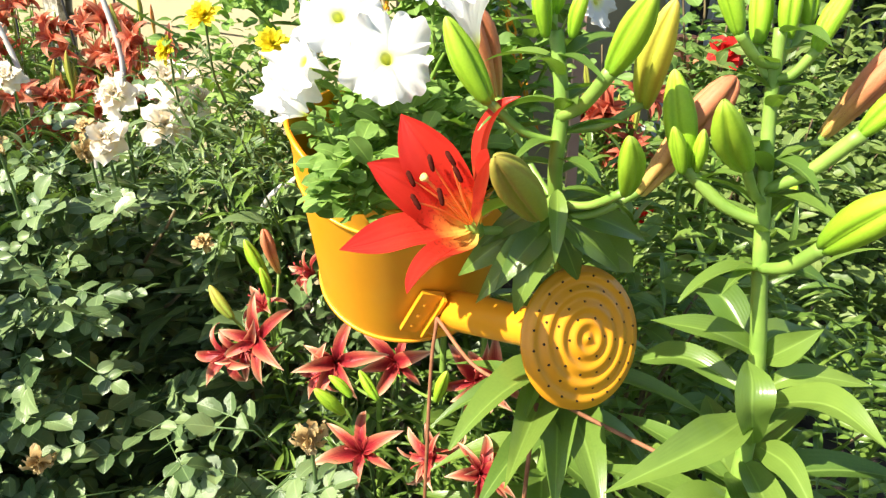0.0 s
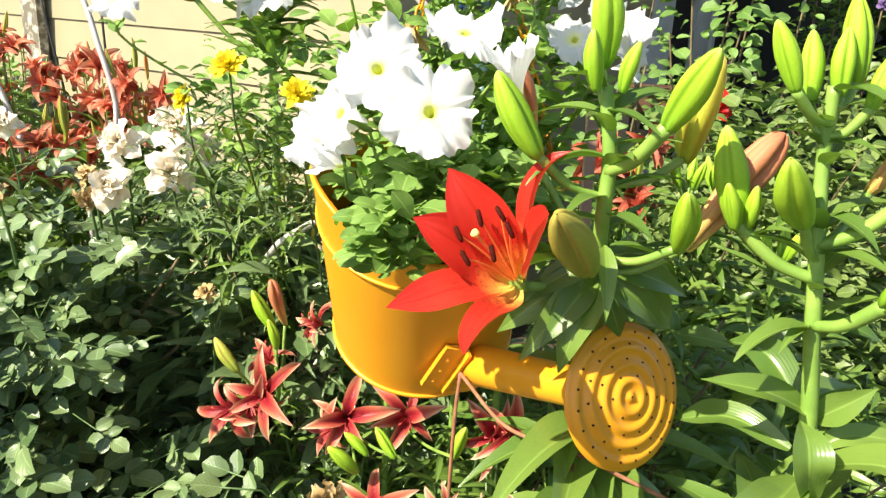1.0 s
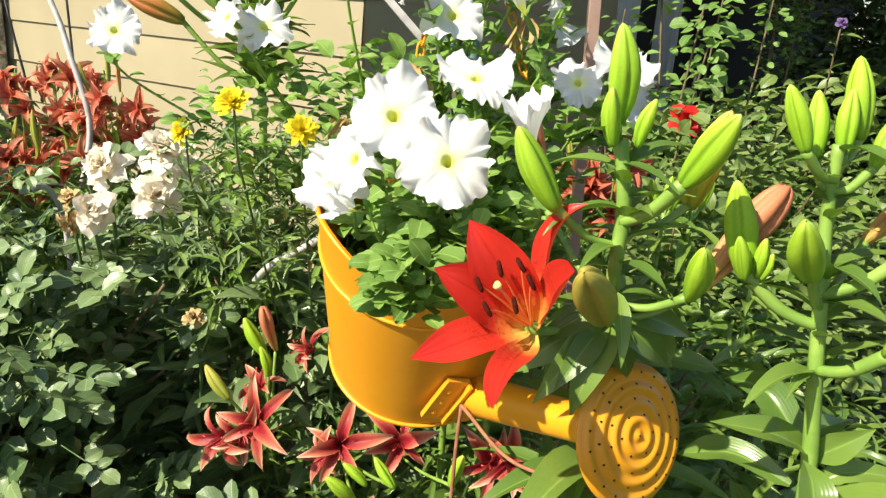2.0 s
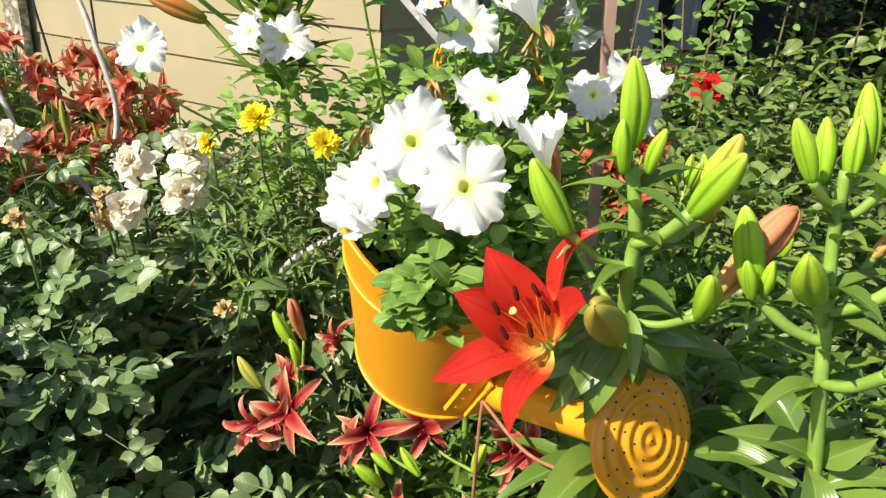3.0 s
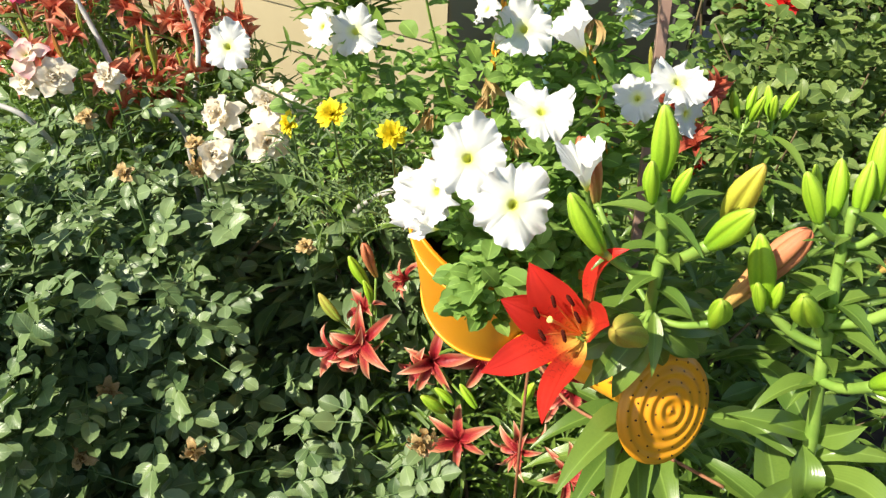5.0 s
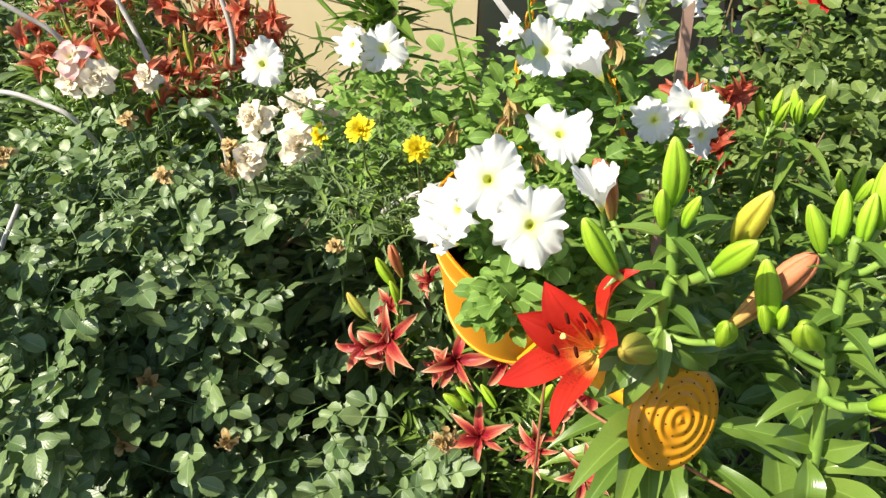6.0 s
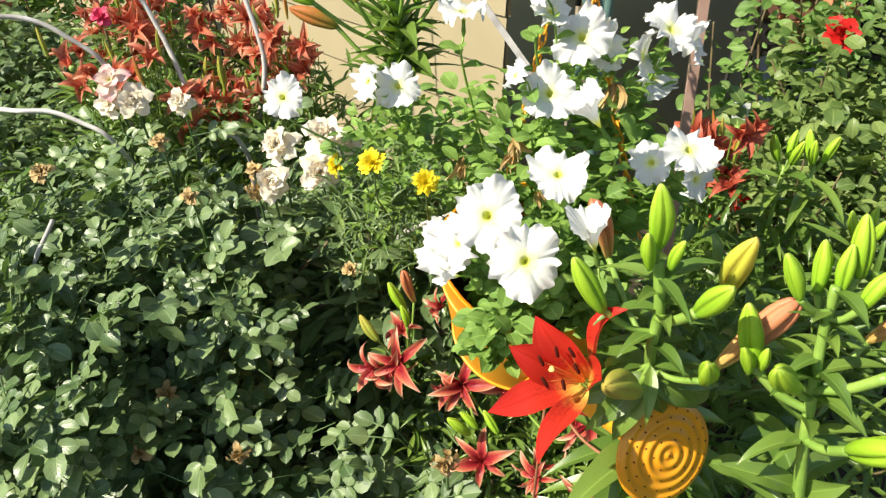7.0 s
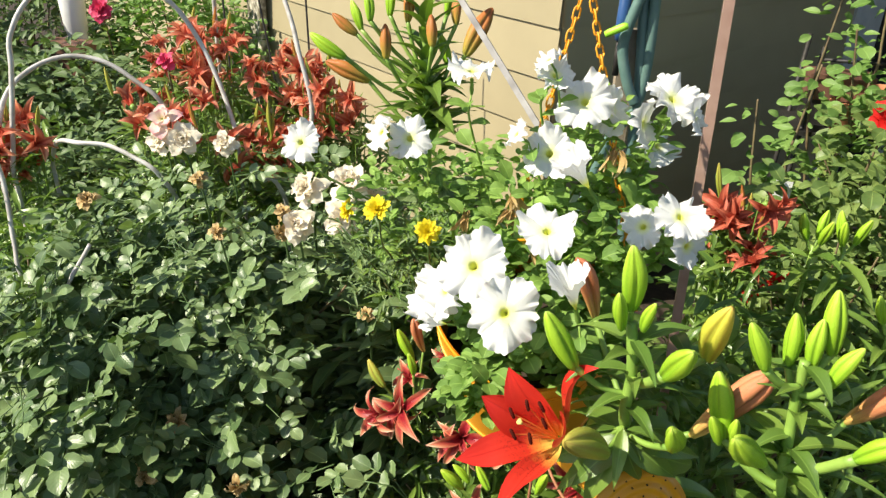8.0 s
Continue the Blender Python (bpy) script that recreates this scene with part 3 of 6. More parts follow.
            z = 0.003 + 0.007 * (1 - (r / R) ** 2) + 0.0013 * math.cos(r / R * 4.5 * 2 * math.pi)
            dots.append(Matrix.Translation((r * math.cos(a), r * math.sin(a), z)))
    # Near-black dots stand for the shade inside the holes; the face is unpierced.
    hole = merged([lathe([(0.0001, 0.0004), (0.0011, 0.0005), (0.0013, -0.0008)], 8)])
    part("perforation", mesh_of("perforation", scattered([hole], dots), HOLE_SHADE), rose, face(ROSE_AT, ROSE_WAY), "small dots coloured as the shade inside sprinkler holes", "stuff")
    # the riveted plate round the spout's foot
    pm = CAN_M @ Matrix.Rotation(radians(-79), 4, "Z") @ Matrix.Translation((0.1215, 0, 0.075)) @ Matrix.Rotation(radians(90), 4, "Z") @ Matrix.Rotation(radians(21), 4, "Y")
    plate = part("plate", flat(mesh_of("plate", merged([box_shape(-0.014, 0.014, -0.003, 0.003, -0.036, 0.036), box_shape(0.011, 0.0145, -0.011, -0.003, -0.036, 0.036)]), ORANGE_PAINT)), can, pm, "riveted mounting plate")
    part("collar", mesh_of("collar", tube([foot + (foot - neck).normalized() * 0.018, foot + (foot - neck).normalized() * 0.008, foot + (foot - neck).normalized() * 0.002], [0.036, 0.034, 0.026], 24), ORANGE_PAINT), can)
    for zz in (-0.024, -0.004, 0.016):
        part("rivet", mesh_of("rivet", lathe([(0.0001, 0.003), (0.002, 0.0025), (0.003, 0.0), (0.003, -0.001)], 10), ORANGE_PAINT), plate, pm @ Matrix.Translation((-0.004, -0.002, zz)) @ Matrix.Rotation(radians(90), 4, "X"))
    return can


HOLE_SHADE = solid("hole_shade", (0.03, 0.012, 0.004), (0.05, 0.02, 0.006), 50.0, 0.9)
watering_can()


# ---- lilies ----
def red_bloom(owner):
    heart = Vector((0.033, 0.580, 1.047))
    axis = Vector((-0.42, -0.52, 0.74)).normalized()
    bloom = part("bloom", mesh_of("bloom", lathe([(0.002, -0.012), (0.006, -0.008), (0.0075, 0.0), (0.006, 0.008), (0.001, 0.011)], 14), GREEN_STEM), owner, face(heart, axis), "open scarlet lily flower with dark stamens")
    foot = tuple(heart)
    for points, width, f0, f1, cup, fold, ph in (
            ([(0.023, 0.572, 1.066), (0.006, 0.563, 1.094), (-0.014, 0.561, 1.122), (-0.028, 0.566, 1.141)], 0.046, (-0.2, -0.9, 0.3), (-0.5, -0.8, 0.5), 0.30, 0.12, 0.0),
            ([(0.014, 0.572, 1.058), (-0.007, 0.566, 1.076), (-0.032, 0.560, 1.093), (-0.053, 0.559, 1.104)], 0.042, (-0.1, -0.9, 0.4), (-0.3, -0.7, 0.6), 0.30, 0.12, 1.0),
            ([(0.010, 0.566, 1.050), (-0.020, 0.546, 1.053), (-0.047, 0.530, 1.0495), (-0.070, 0.520, 1.047)], 0.036, (0.0, -0.6, 0.8), (-0.1, -0.55, 0.8), 0.16, 0.12, 2.0),
            ([(0.0265, 0.562, 1.040), (0.010, 0.532, 1.042), (-0.005, 0.498, 1.041), (-0.017, 0.463, 1.039)], 0.028, (0.5, -0.25, 0.9), (-0.75, -0.2, 0.6), 0.28, 0.2, 0.5),
            ([(0.0363, 0.570, 1.061), (0.038, 0.545, 1.087), (0.038, 0.515, 1.112), (0.035, 0.489, 1.129)], 0.037, (-0.8, -0.5, 0.3), (-0.8, -0.25, 0.5), 0.35, 0.2, 1.5),
            ([(0.0395, 0.583, 1.070), (0.0392, 0.580, 1.102), (0.0405, 0.575, 1.126), (0.048, 0.569, 1.1465), (0.062, 0.566, 1.1575)], 0.027, (-0.95, -0.25, 0.1), (-0.75, -0.2, 0.7), 0.40, 0.25, 2.5)):
        part("petal", mesh_of("petal", ribbon([foot, *points], width, f0, f1, cup, fold, 0.035, 2.0, 0.60, 1.9, phase=ph), RED_PETAL), bloom)
    for k, end in enumerate(((-0.019, 0.551, 1.095), (-0.004, 0.552, 1.1075), (0.0106, 0.547, 1.1126), (0.016, 0.5315, 1.105), (0.004, 0.523, 1.090), (-0.0143, 0.534, 1.082))):
        end = Vector(end)
        line = smooth_line([heart, heart.lerp(end, 0.5) + axis * 0.006, end], 5)
        part("stamen", mesh_of("stamen", tube(line, np.linspace(0.0013, 0.0007, len(line)), 6), FILAMENT), bloom)
        across = Vector((-0.35 + 0.15 * math.sin(k * 2), 0.1, 0.7)).normalized()
        part("anther", mesh_of("anther", tube([end - across * 0.0068, end - across * 0.0052, end, end + across * 0.0052, end + across * 0.0068], [0.0007, 0.0018, 0.0020, 0.0018, 0.0007], 8), ANTHER), bloom)
    tip = Vector((-0.008, 0.532, 1.101))
    axis = (tip - heart).normalized()
    part("pistil", mesh_of("pistil", tube(smooth_line([heart, heart + axis * 0.04, tip], 5), 0.0013, 7), FILAMENT), bloom)
    part("stigma", mesh_of("stigma", lathe([(0.0012, -0.003), (0.003, 0.0), (0.0034, 0.002), (0.0022, 0.0035), (0.0003, 0.004)], 12, 3, 0.2), STIGMA), bloom, face(tip, axis))
    return heart


def leaf_ring(owner, points, n, length, width, droop=0.2, start=0.0, seed=1):
    """Leaves set spirally along a stem given by a few points."""
    r = random.Random(seed)
    line = smooth_line(points, 12)
    for k in range(n):
        p = Vector(line[int((k + 0.5) / n * (len(line) - 1))])
        a = start + k * 2.399
        L = length * r.uniform(0.75, 1.15)
        way = Vector((math.cos(a), math.sin(a), r.uniform(-0.3, 0.45) - droop))
        leaf_to(owner, p, p + way.normalized() * L, width * r.uniform(0.85, 1.15), r.randrange(4))


def lily_near():
    base = Vector((0.13, 0.78, 0))
    pl = thing("lily_plant", base, "tall lily with an open scarlet flower and green buds", "lily", "tall lilies")
    trunk = [(0.13, 0.78, 0.0), (0.135, 0.75, 0.5), (0.135, 0.70, 0.90), (0.11, 0.62, 1.03), (0.096, 0.585, 1.09), (0.095, 0.58, 1.15), (0.087, 0.585, 1.205)]
    stem_part(pl, trunk, 0.0075, 0.0058)
    heart = red_bloom(pl)
    stem_part(pl, [(0.098, 0.585, 1.075), (0.07, 0.592, 1.045), heart + Vector((0.004, 0.004, -0.004))], 0.0035, 0.004, name="stalk")
    bud_to(pl, (0.080, 0.545, 1.070), (0.038, 0.478, 1.132), "olive", (0.097, 0.585, 1.075))
    bud_to(pl, (0.055, 0.705, 1.130), (0.026, 0.683, 1.217), "orange", (0.11, 0.62, 1.05))
    bud_to(pl, (0.039, 0.569, 1.150), (0.003, 0.568, 1.213), "green", (0.094, 0.582, 1.12))
    bud_to(pl, (0.084, 0.590, 1.215), (0.076, 0.582, 1.290), "green", (0.088, 0.585, 1.19))
    bud_to(pl, (0.078, 0.575, 1.200), (0.070, 0.568, 1.245), "green")
    bud_to(pl, (0.098, 0.578, 1.200), (0.105, 0.570, 1.238), "green")
    bud_to(pl, (0.120, 0.536, 1.180), (0.134, 0.495, 1.238), "green", (0.094, 0.58, 1.14), 0.0052)
    bud_to(pl, (0.175, 0.640, 1.140), (0.178, 0.598, 1.230), "yellow", (0.096, 0.58, 1.13))
    bud_to(pl, (0.144, 0.545, 1.090), (0.133, 0.510, 1.142), "green", (0.098, 0.585, 1.07))
    bud_to(pl, (0.165, 0.585, 1.078), (0.224, 0.575, 1.177), "orange", (0.100, 0.59, 1.055))
    leaf_ring(pl, trunk[4:7], 18, 0.065, 1.3, 0.0, 0.5, 3)
    for root, tip, w in (((0.098, 0.592, 1.060), (0.018, 0.604, 0.992), 1.6), ((0.098, 0.592, 1.055), (0.046, 0.594, 0.978), 1.7), ((0.100, 0.592, 1.050), (0.076, 0.588, 0.982), 1.8), ((0.100, 0.592, 1.055), (0.128, 0.596, 0.992), 1.8), ((0.100, 0.592, 1.060), (0.168, 0.602, 1.000), 1.6),
                         ((0.100, 0.592, 1.065), (0.190, 0.612, 1.028), 1.4), ((0.100, 0.600, 1.045), (0.200, 0.645, 0.985), 1.4), ((0.100, 0.600, 1.050), (0.060, 0.680, 0.990), 1.8), ((0.096, 0.588, 1.068), (0.034, 0.596, 1.022), 1.5), ((0.098, 0.590, 1.052), (0.034, 0.566, 0.984), 1.5), ((0.100, 0.590, 1.050), (0.066, 0.560, 0.974), 1.6), ((0.096, 0.590, 1.050), (0.050, 0.560, 1.000), 1.7)):
        leaf_to(pl, root, tip, w, rng.randrange(4), (-0.25, -0.8, 0.55))
    leaf_ring(pl, trunk[1:3], 30, 0.16, 1.2, 0.1, 0.0, 4)
    for root, tip, w in (((0.14, 0.66, 0.87), (0.011, 0.54, 0.868), 1.3), ((0.135, 0.70, 0.84), (0.064, 0.50, 0.85), 1.2), ((0.135, 0.69, 0.83), (0.114, 0.53, 0.80), 1.2), ((0.14, 0.69, 0.82), (0.16, 0.52, 0.80), 1.2)):
        leaf_to(pl, root, tip, w, rng.randrange(4))
    for root, tip, w in (((0.096, 0.57, 1.085), (0.093, 0.528, 1.036), 1.2), ((0.09, 0.585, 1.07), (0.03, 0.62, 1.0), 1.6), ((0.10, 0.59, 1.06), (0.02, 0.66, 1.02), 1.5), ((0.10, 0.57, 1.085), (0.16, 0.56, 1.07), 1.4), ((0.10, 0.58, 1.07), (0.18, 0.62, 1.05), 1.4)):
        leaf_to(pl, root, tip, w, rng.randrange(4))


def lily_right():
    base = Vector((0.275, 0.56, 0))
    pl = thing("lily_plant", base, "tall lily with a thick pale green stem and many green buds", "lily", "tall lilies")
    trunk = [(0.275, 0.56, 0.0), (0.272, 0.54, 0.5), (0.267, 0.528, 0.90), (0.262, 0.530, 0.965), (0.250, 0.530, 1.04), (0.244, 0.538, 1.11), (0.241, 0.545, 1.16), (0.238, 0.545, 1.215)]
    stem_part(pl, trunk, 0.0100, 0.0046)
    bud_to(pl, (0.203, 0.526, 1.210), (0.181, 0.527, 1.257), "green", (0.238, 0.54, 1.19), 0.0036)
    bud_to(pl, (0.228, 0.555, 1.200), (0.226, 0.565, 1.252), "green", (0.24, 0.545, 1.18))
    bud_to(pl, (0.246, 0.550, 1.205), (0.246, 0.555, 1.255), "green", (0.24, 0.545, 1.19))
    bud_to(pl, (0.263, 0.560, 1.215), (0.256, 0.570, 1.278), "green", (0.24, 0.545, 1.2))
    bud_to(pl, (0.258, 0.530, 1.200), (0.276, 0.530, 1.246), "green", (0.24, 0.545, 1.18))
    bud_to(pl, (0.217, 0.510, 1.122), (0.178, 0.470, 1.175), "green", (0.246, 0.535, 1.09))
    bud_to(pl, (0.268, 0.483, 1.074), (0.290, 0.425, 1.135), "green", (0.25, 0.528, 1.04), 0.0050)
    bud_to(pl, (0.285, 0.500, 1.150), (0.315, 0.480, 1.195), "green", (0.245, 0.535, 1.10), 0.0050)
    bud_to(pl, (0.300, 0.580, 1.130), (0.330, 0.540, 1.210), "orange", (0.246, 0.535, 1.1))
    fork = (0.246, 0.533, 1.075)
    bud_to(pl, (0.189, 0.552, 1.108), (0.171, 0.556, 1.183), "green", fork, 0.0050)
    bud_to(pl, (0.184, 0.543, 1.108), (0.170, 0.535, 1.145), "green")
    bud_to(pl, (0.196, 0.548, 1.108), (0.194, 0.540, 1.143), "green")
    leaf_to(pl, (0.20, 0.55, 1.10), (0.225, 0.52, 1.115), 1.2, 1)
    leaf_ring(pl, trunk[5:8], 16, 0.05, 1.5, 0.0, 0.4, 5)
    leaf_ring(pl, [(0.252, 0.530, 1.02), (0.246, 0.535, 1.08), (0.242, 0.541, 1.13)], 12, 0.070, 1.5, 0.0, 1.1, 15)
    for k, (path, width, belly, facing) in enumerate((
            (((0.264, 0.535, 0.964), (0.222, 0.527, 0.985), (0.173, 0.533, 0.991)), 0.028, 0.42, (-0.2, -0.55, 0.8)), (((0.265, 0.545, 0.963), (0.246, 0.585, 0.992), (0.231, 0.630, 0.981)), 0.030, 0.42, (-0.5, -0.6, 0.6)),
            (((0.271, 0.537, 0.956), (0.288, 0.522, 0.980), (0.301, 0.514, 0.997)), 0.025, 0.42, (-0.4, -0.75, 0.5)), (((0.262, 0.545, 0.924), (0.226, 0.582, 0.931), (0.190, 0.613, 0.910)), 0.029, 0.66, (-0.3, -0.55, 0.75)),
            (((0.261, 0.505, 0.898), (0.245, 0.487, 0.942), (0.246, 0.498, 0.960), (0.250, 0.520, 0.965)), 0.030, 0.66, (-0.1, -0.9, 0.5)), (((0.260, 0.522, 0.910), (0.212, 0.475, 0.918), (0.128, 0.440, 0.897)), 0.035, 0.40, (-0.3, -0.5, 0.8)),
            (((0.273, 0.522, 0.925), (0.292, 0.468, 0.958), (0.312, 0.420, 0.953)), 0.031, 0.45, (-0.5, -0.35, 0.8)), (((0.272, 0.545, 0.945), (0.290, 0.570, 0.960), (0.345, 0.600, 0.955)), 0.026, 0.45, (-0.3, -0.6, 0.7)),
            (((0.267, 0.505, 0.895), (0.272, 0.465, 0.905), (0.277, 0.425, 0.892)), 0.024, 0.40, (-0.5, -0.5, 0.7)), (((0.273, 0.535, 0.930), (0.300, 0.528, 0.948), (0.355, 0.520, 0.945)), 0.019, 0.45, (-0.3, -0.6, 0.7)))):
        part("leaf", mesh_of("leaf", ribbon(path, width, facing, (facing[0] + 0.5 * math.sin(k * 2.3), facing[1] + 0.3 * math.cos(k * 1.9), facing[2]), 0.10, 0.38, 0.07, 1.3, belly, 1.35, 0.8, 9, 20, k * 1.7), GREEN_LILY), pl)
    for root, tip, w in (((0.25, 0.53, 1.04), (0.31, 0.52, 1.03), 1.3), ((0.248, 0.532, 1.04), (0.21, 0.50, 1.03), 1.0), ((0.244, 0.538, 1.10), (0.30, 0.52, 1.11), 1.3), ((0.244, 0.538, 1.12), (0.20, 0.55, 1.10), 1.2)):
        leaf_to(pl, root, tip, w, rng.randrange(4), (-0.25, -0.25, 0.9))
    leaf_ring(pl, [(0.270, 0.535, 0.68), (0.269, 0.535, 0.78), (0.268, 0.534, 0.865)], 17, 0.145, 1.6, 0.1, 0.0, 6)
    leaf_ring(pl, trunk[1:3], 22, 0.17, 1.2, 0.15, 0.7, 18)


lily_near()
lily_right()


# ---- petunias ----
def petunia_shape(seed, cup=0.12, spread=1.0, depth=0.0):
    """Five broad notched lobes round a narrow tube, their margins ruffled; spread and depth draw it into a funnel."""
    r = np.random.RandomState(seed)
    nt_, ns = 170, 19
    th, s = np.linspace(0, 2 * np.pi, nt_, endpoint=False), np.linspace(0, 1, ns)
    a, b, c, d, e, f = r.uniform(0, 6.28, 6)
    T, S = np.meshgrid(th, s, indexing="ij")
    flare = np.clip((S - 0.3) / 0.7, 0, 1)
    lobe = (T * 5 / (2 * np.pi) + a) % 1.0 - 0.5
    notch = np.exp(-((np.abs(lobe) - 0.5) / 0.075) ** 2)
    edge = 1 + 0.07 * np.sin(2 * T + b) + 0.06 * np.sin(3 * T + c) + 0.05 * np.cos(2 * np.pi * lobe) - 0.08 * notch - 0.03 * np.exp(-(lobe / 0.07) ** 2) + 0.030 * np.sin(19 * T + d) + 0.020 * np.sin(31 * T + e)
    R = 0.003 + 0.147 * np.clip(S / 0.3, 0, 1) ** 0.9 + 0.85 * spread * flare ** (0.85 + depth) * (1 + (edge - 1) * flare ** 1.5)
    Z = -0.40 * (1 - np.clip(S / 0.3, 0, 1)) ** 1.2 + (cup + depth) * flare ** 1.1 - 0.5 * cup * np.clip(flare - 0.55, 0, 1) ** 1.3
    Z += 0.10 * flare * np.cos(2 * np.pi * lobe) * (1 - 0.5 * flare) - 0.09 * flare * notch
    Z -= flare ** 2.4 * (0.08 + 0.19 * np.sin(2 * T + e) + 0.15 * np.sin(3 * T + f)) * spread
    frill = spread ** 1.5 * flare ** 5 * (0.6 + 0.4 * np.sin(2 * T + d)) * (0.5 + 0.5 * np.sin(4 * T + a)) + 0.42 * spread ** 1.5 * flare ** 5
    Z += frill * (0.190 * np.sin(9 * T + b + 2.5 * flare) + 0.150 * np.sin(14 * T + c) + 0.065 * np.sin(25 * T + f))
    R += frill * spread * (0.02 * np.sin(9 * T + b + 2.6) + 0.03 * np.sin(16 * T + a))
    V = np.stack([R * np.cos(T), R * np.sin(T), Z], -1)
    return V.reshape(-1, 3), grid_quads(nt_, ns, True), np.stack([0.5 + 0.5 * np.abs(np.sin(2.5 * T)), S], -1).reshape(-1, 2)


PETUNIAS = [mesh_of("bloom", petunia_shape(*k), WHITE_PETAL) for k in ((1, 0.12), (2, 0.05), (3, 0.25), (4, 0.3, 0.62, 0.95))]
CALYX = mesh_of("calyx", lathe([(0.02, -1.15), (0.07, -1.0), (0.10, -0.85), (0.085, -0.7), (0.07, -0.52), (0.085, -0.36)], 10, 5, 0.15), PETUNIA_LEAF)


PETUNIA_LEAVES = [mesh_of("petunia_leaf", b, PETUNIA_LEAF) for b in PETUNIA_BLADES]


def petunia(name_base, label, blooms, clumps, leaves, seed, group, rooted=True):
    r = random.Random(seed)
    pl = thing("petunia", name_base, label, "petunia", group)
    base = Vector(name_base)
    for at, way, radius, kind in blooms:
        at, way = Vector(at), Vector(way).normalized()
        b = part("bloom", PETUNIAS[kind], pl, face(at, way, r.random() * 6, radius), "ruffled white flower with a yellow-green throat" if kind < 3 else "half closed white flower")
        part("calyx", CALYX, b, face(at, way, 0, radius))
        back = at - way * radius * 1.05
        stem_part(pl, [back, back - way * 0.015 + Vector((0, 0, -0.025)), base + (back - base) * 0.45 + Vector((0, 0, 0.0)), base], 0.0013, 0.0022, name="stem", n=5, sides=6)
        way_down = smooth_line([back - way * 0.006, back - way * 0.015 + Vector((0, 0, -0.025)), base + (back - base) * 0.45], 8)
        for k in range(2, 14, 2):
            a = k * 2.4
            side = Vector((math.cos(a), math.sin(a) - 0.3, r.uniform(-0.1, 0.6)))
            part("leaf", PETUNIA_LEAVES[k % 3], pl, aim(way_down[k], side, (r.gauss(-0.2, 0.3), -0.4, 1), r.uniform(0.016, 0.032)))
    if rooted:
        stem_part(pl, [base, base + Vector((0, 0.04, -0.3)), (base.x, base.y + 0.06, 0)], 0.004, 0.006)
    spots = []
    for c, size, n in clumps:
        for _ in range(n):
            d = Vector((r.gauss(0, 1), r.gauss(0, 1), r.gauss(0, 1)))
            d.normalize()
            p = Vector(c) + Vector((d.x * size[0], d.y * size[1], d.z * size[2])) * r.uniform(0.5, 1.0)
            way = Vector((d.x, d.y, r.uniform(-0.2, 0.5))) + Vector((r.gauss(0, 0.5), r.gauss(0, 0.5), 0))
            spots.append(aim(p, way, (r.gauss(0, 0.4), -0.3 + r.gauss(0, 0.4), 1), r.uniform(0.012, 0.032)))
    for k in range(min(14, len(spots) // 12)):
        m = spots[k * 11]
        spots.append(m @ Matrix.Scale(r.uniform(1.2, 1.6), 4))
    for k, m in enumerate(spots[:leaves]):
        part("leaf", PETUNIA_LEAVES[k % 3], pl, m)
    if len(spots) > leaves:
        part("foliage", mesh_of("foliage", scattered(PETUNIA_BLADES + SHRUB_BLADES if rooted else PETUNIA_BLADES, spots[leaves:]), PETUNIA_LEAF), pl, kind="stuff")
    return pl


petunia((-0.034, 0.82, 1.055), "white petunia spilling out of the orange watering can", [
    ((-0.086, 0.655, 1.204), (-0.1, -0.78, 0.55), 0.040, 0), ((-0.042, 0.612, 1.176), (0.0, -0.85, 0.5), 0.039, 1), ((-0.137, 0.690, 1.140), (-0.45, -0.6, 0.6), 0.037, 2), ((-0.118, 0.660, 1.165), (-0.6, -0.5, 0.4), 0.034, 2),
    ((-0.012, 0.705, 1.235), (-0.1, -0.5, 0.8), 0.034, 2), ((0.028, 0.635, 1.190), (-0.25, -0.22, 0.92), 0.034, 3), ((-0.12, 0.66, 1.12), (-0.8, -0.4, 0.2), 0.018, 3), ((0.022, 0.705, 1.300), (-0.5, -0.25, 0.75), 0.030, 3)],
    [((-0.066, 0.622, 1.070), (0.036, 0.034, 0.042), 130), ((-0.082, 0.665, 1.045), (0.014, 0.02, 0.022), 26), ((-0.03, 0.655, 1.105), (0.03, 0.03, 0.02), 36), ((-0.106, 0.780, 1.080), (0.024, 0.030, 0.020), 46), ((0.015, 0.71, 1.085), (0.055, 0.05, 0.028), 130), ((0.05, 0.70, 1.055), (0.03, 0.04, 0.03), 60), ((-0.02, 0.74, 1.095), (0.065, 0.08, 0.045), 150), ((-0.05, 0.82, 1.20), (0.07, 0.05, 0.06), 90), ((0.052, 0.79, 1.075), (0.035, 0.05, 0.03), 70), ((0.06, 0.86, 1.10), (0.04, 0.05, 0.03), 60), *[(CAN_M @ Vector((0.082 * math.cos(a), 0.082 * math.sin(a), 0.226)), (0.028, 0.028, 0.018), 20) for a in (-1.6, -0.8, 0.0, 0.8, 1.6)], *[(CAN_M @ Vector((0.070 * math.cos(a), 0.070 * math.sin(a), 0.175)), (0.024, 0.024, 0.016), 16) for a in (-2.5, 2.4, 3.2)], ((0.05, 0.80, 1.12), (0.06, 0.08, 0.06), 110), ((-0.03, 0.86, 1.10), (0.09, 0.09, 0.04), 110)], 260, 11, "white petunias", False)
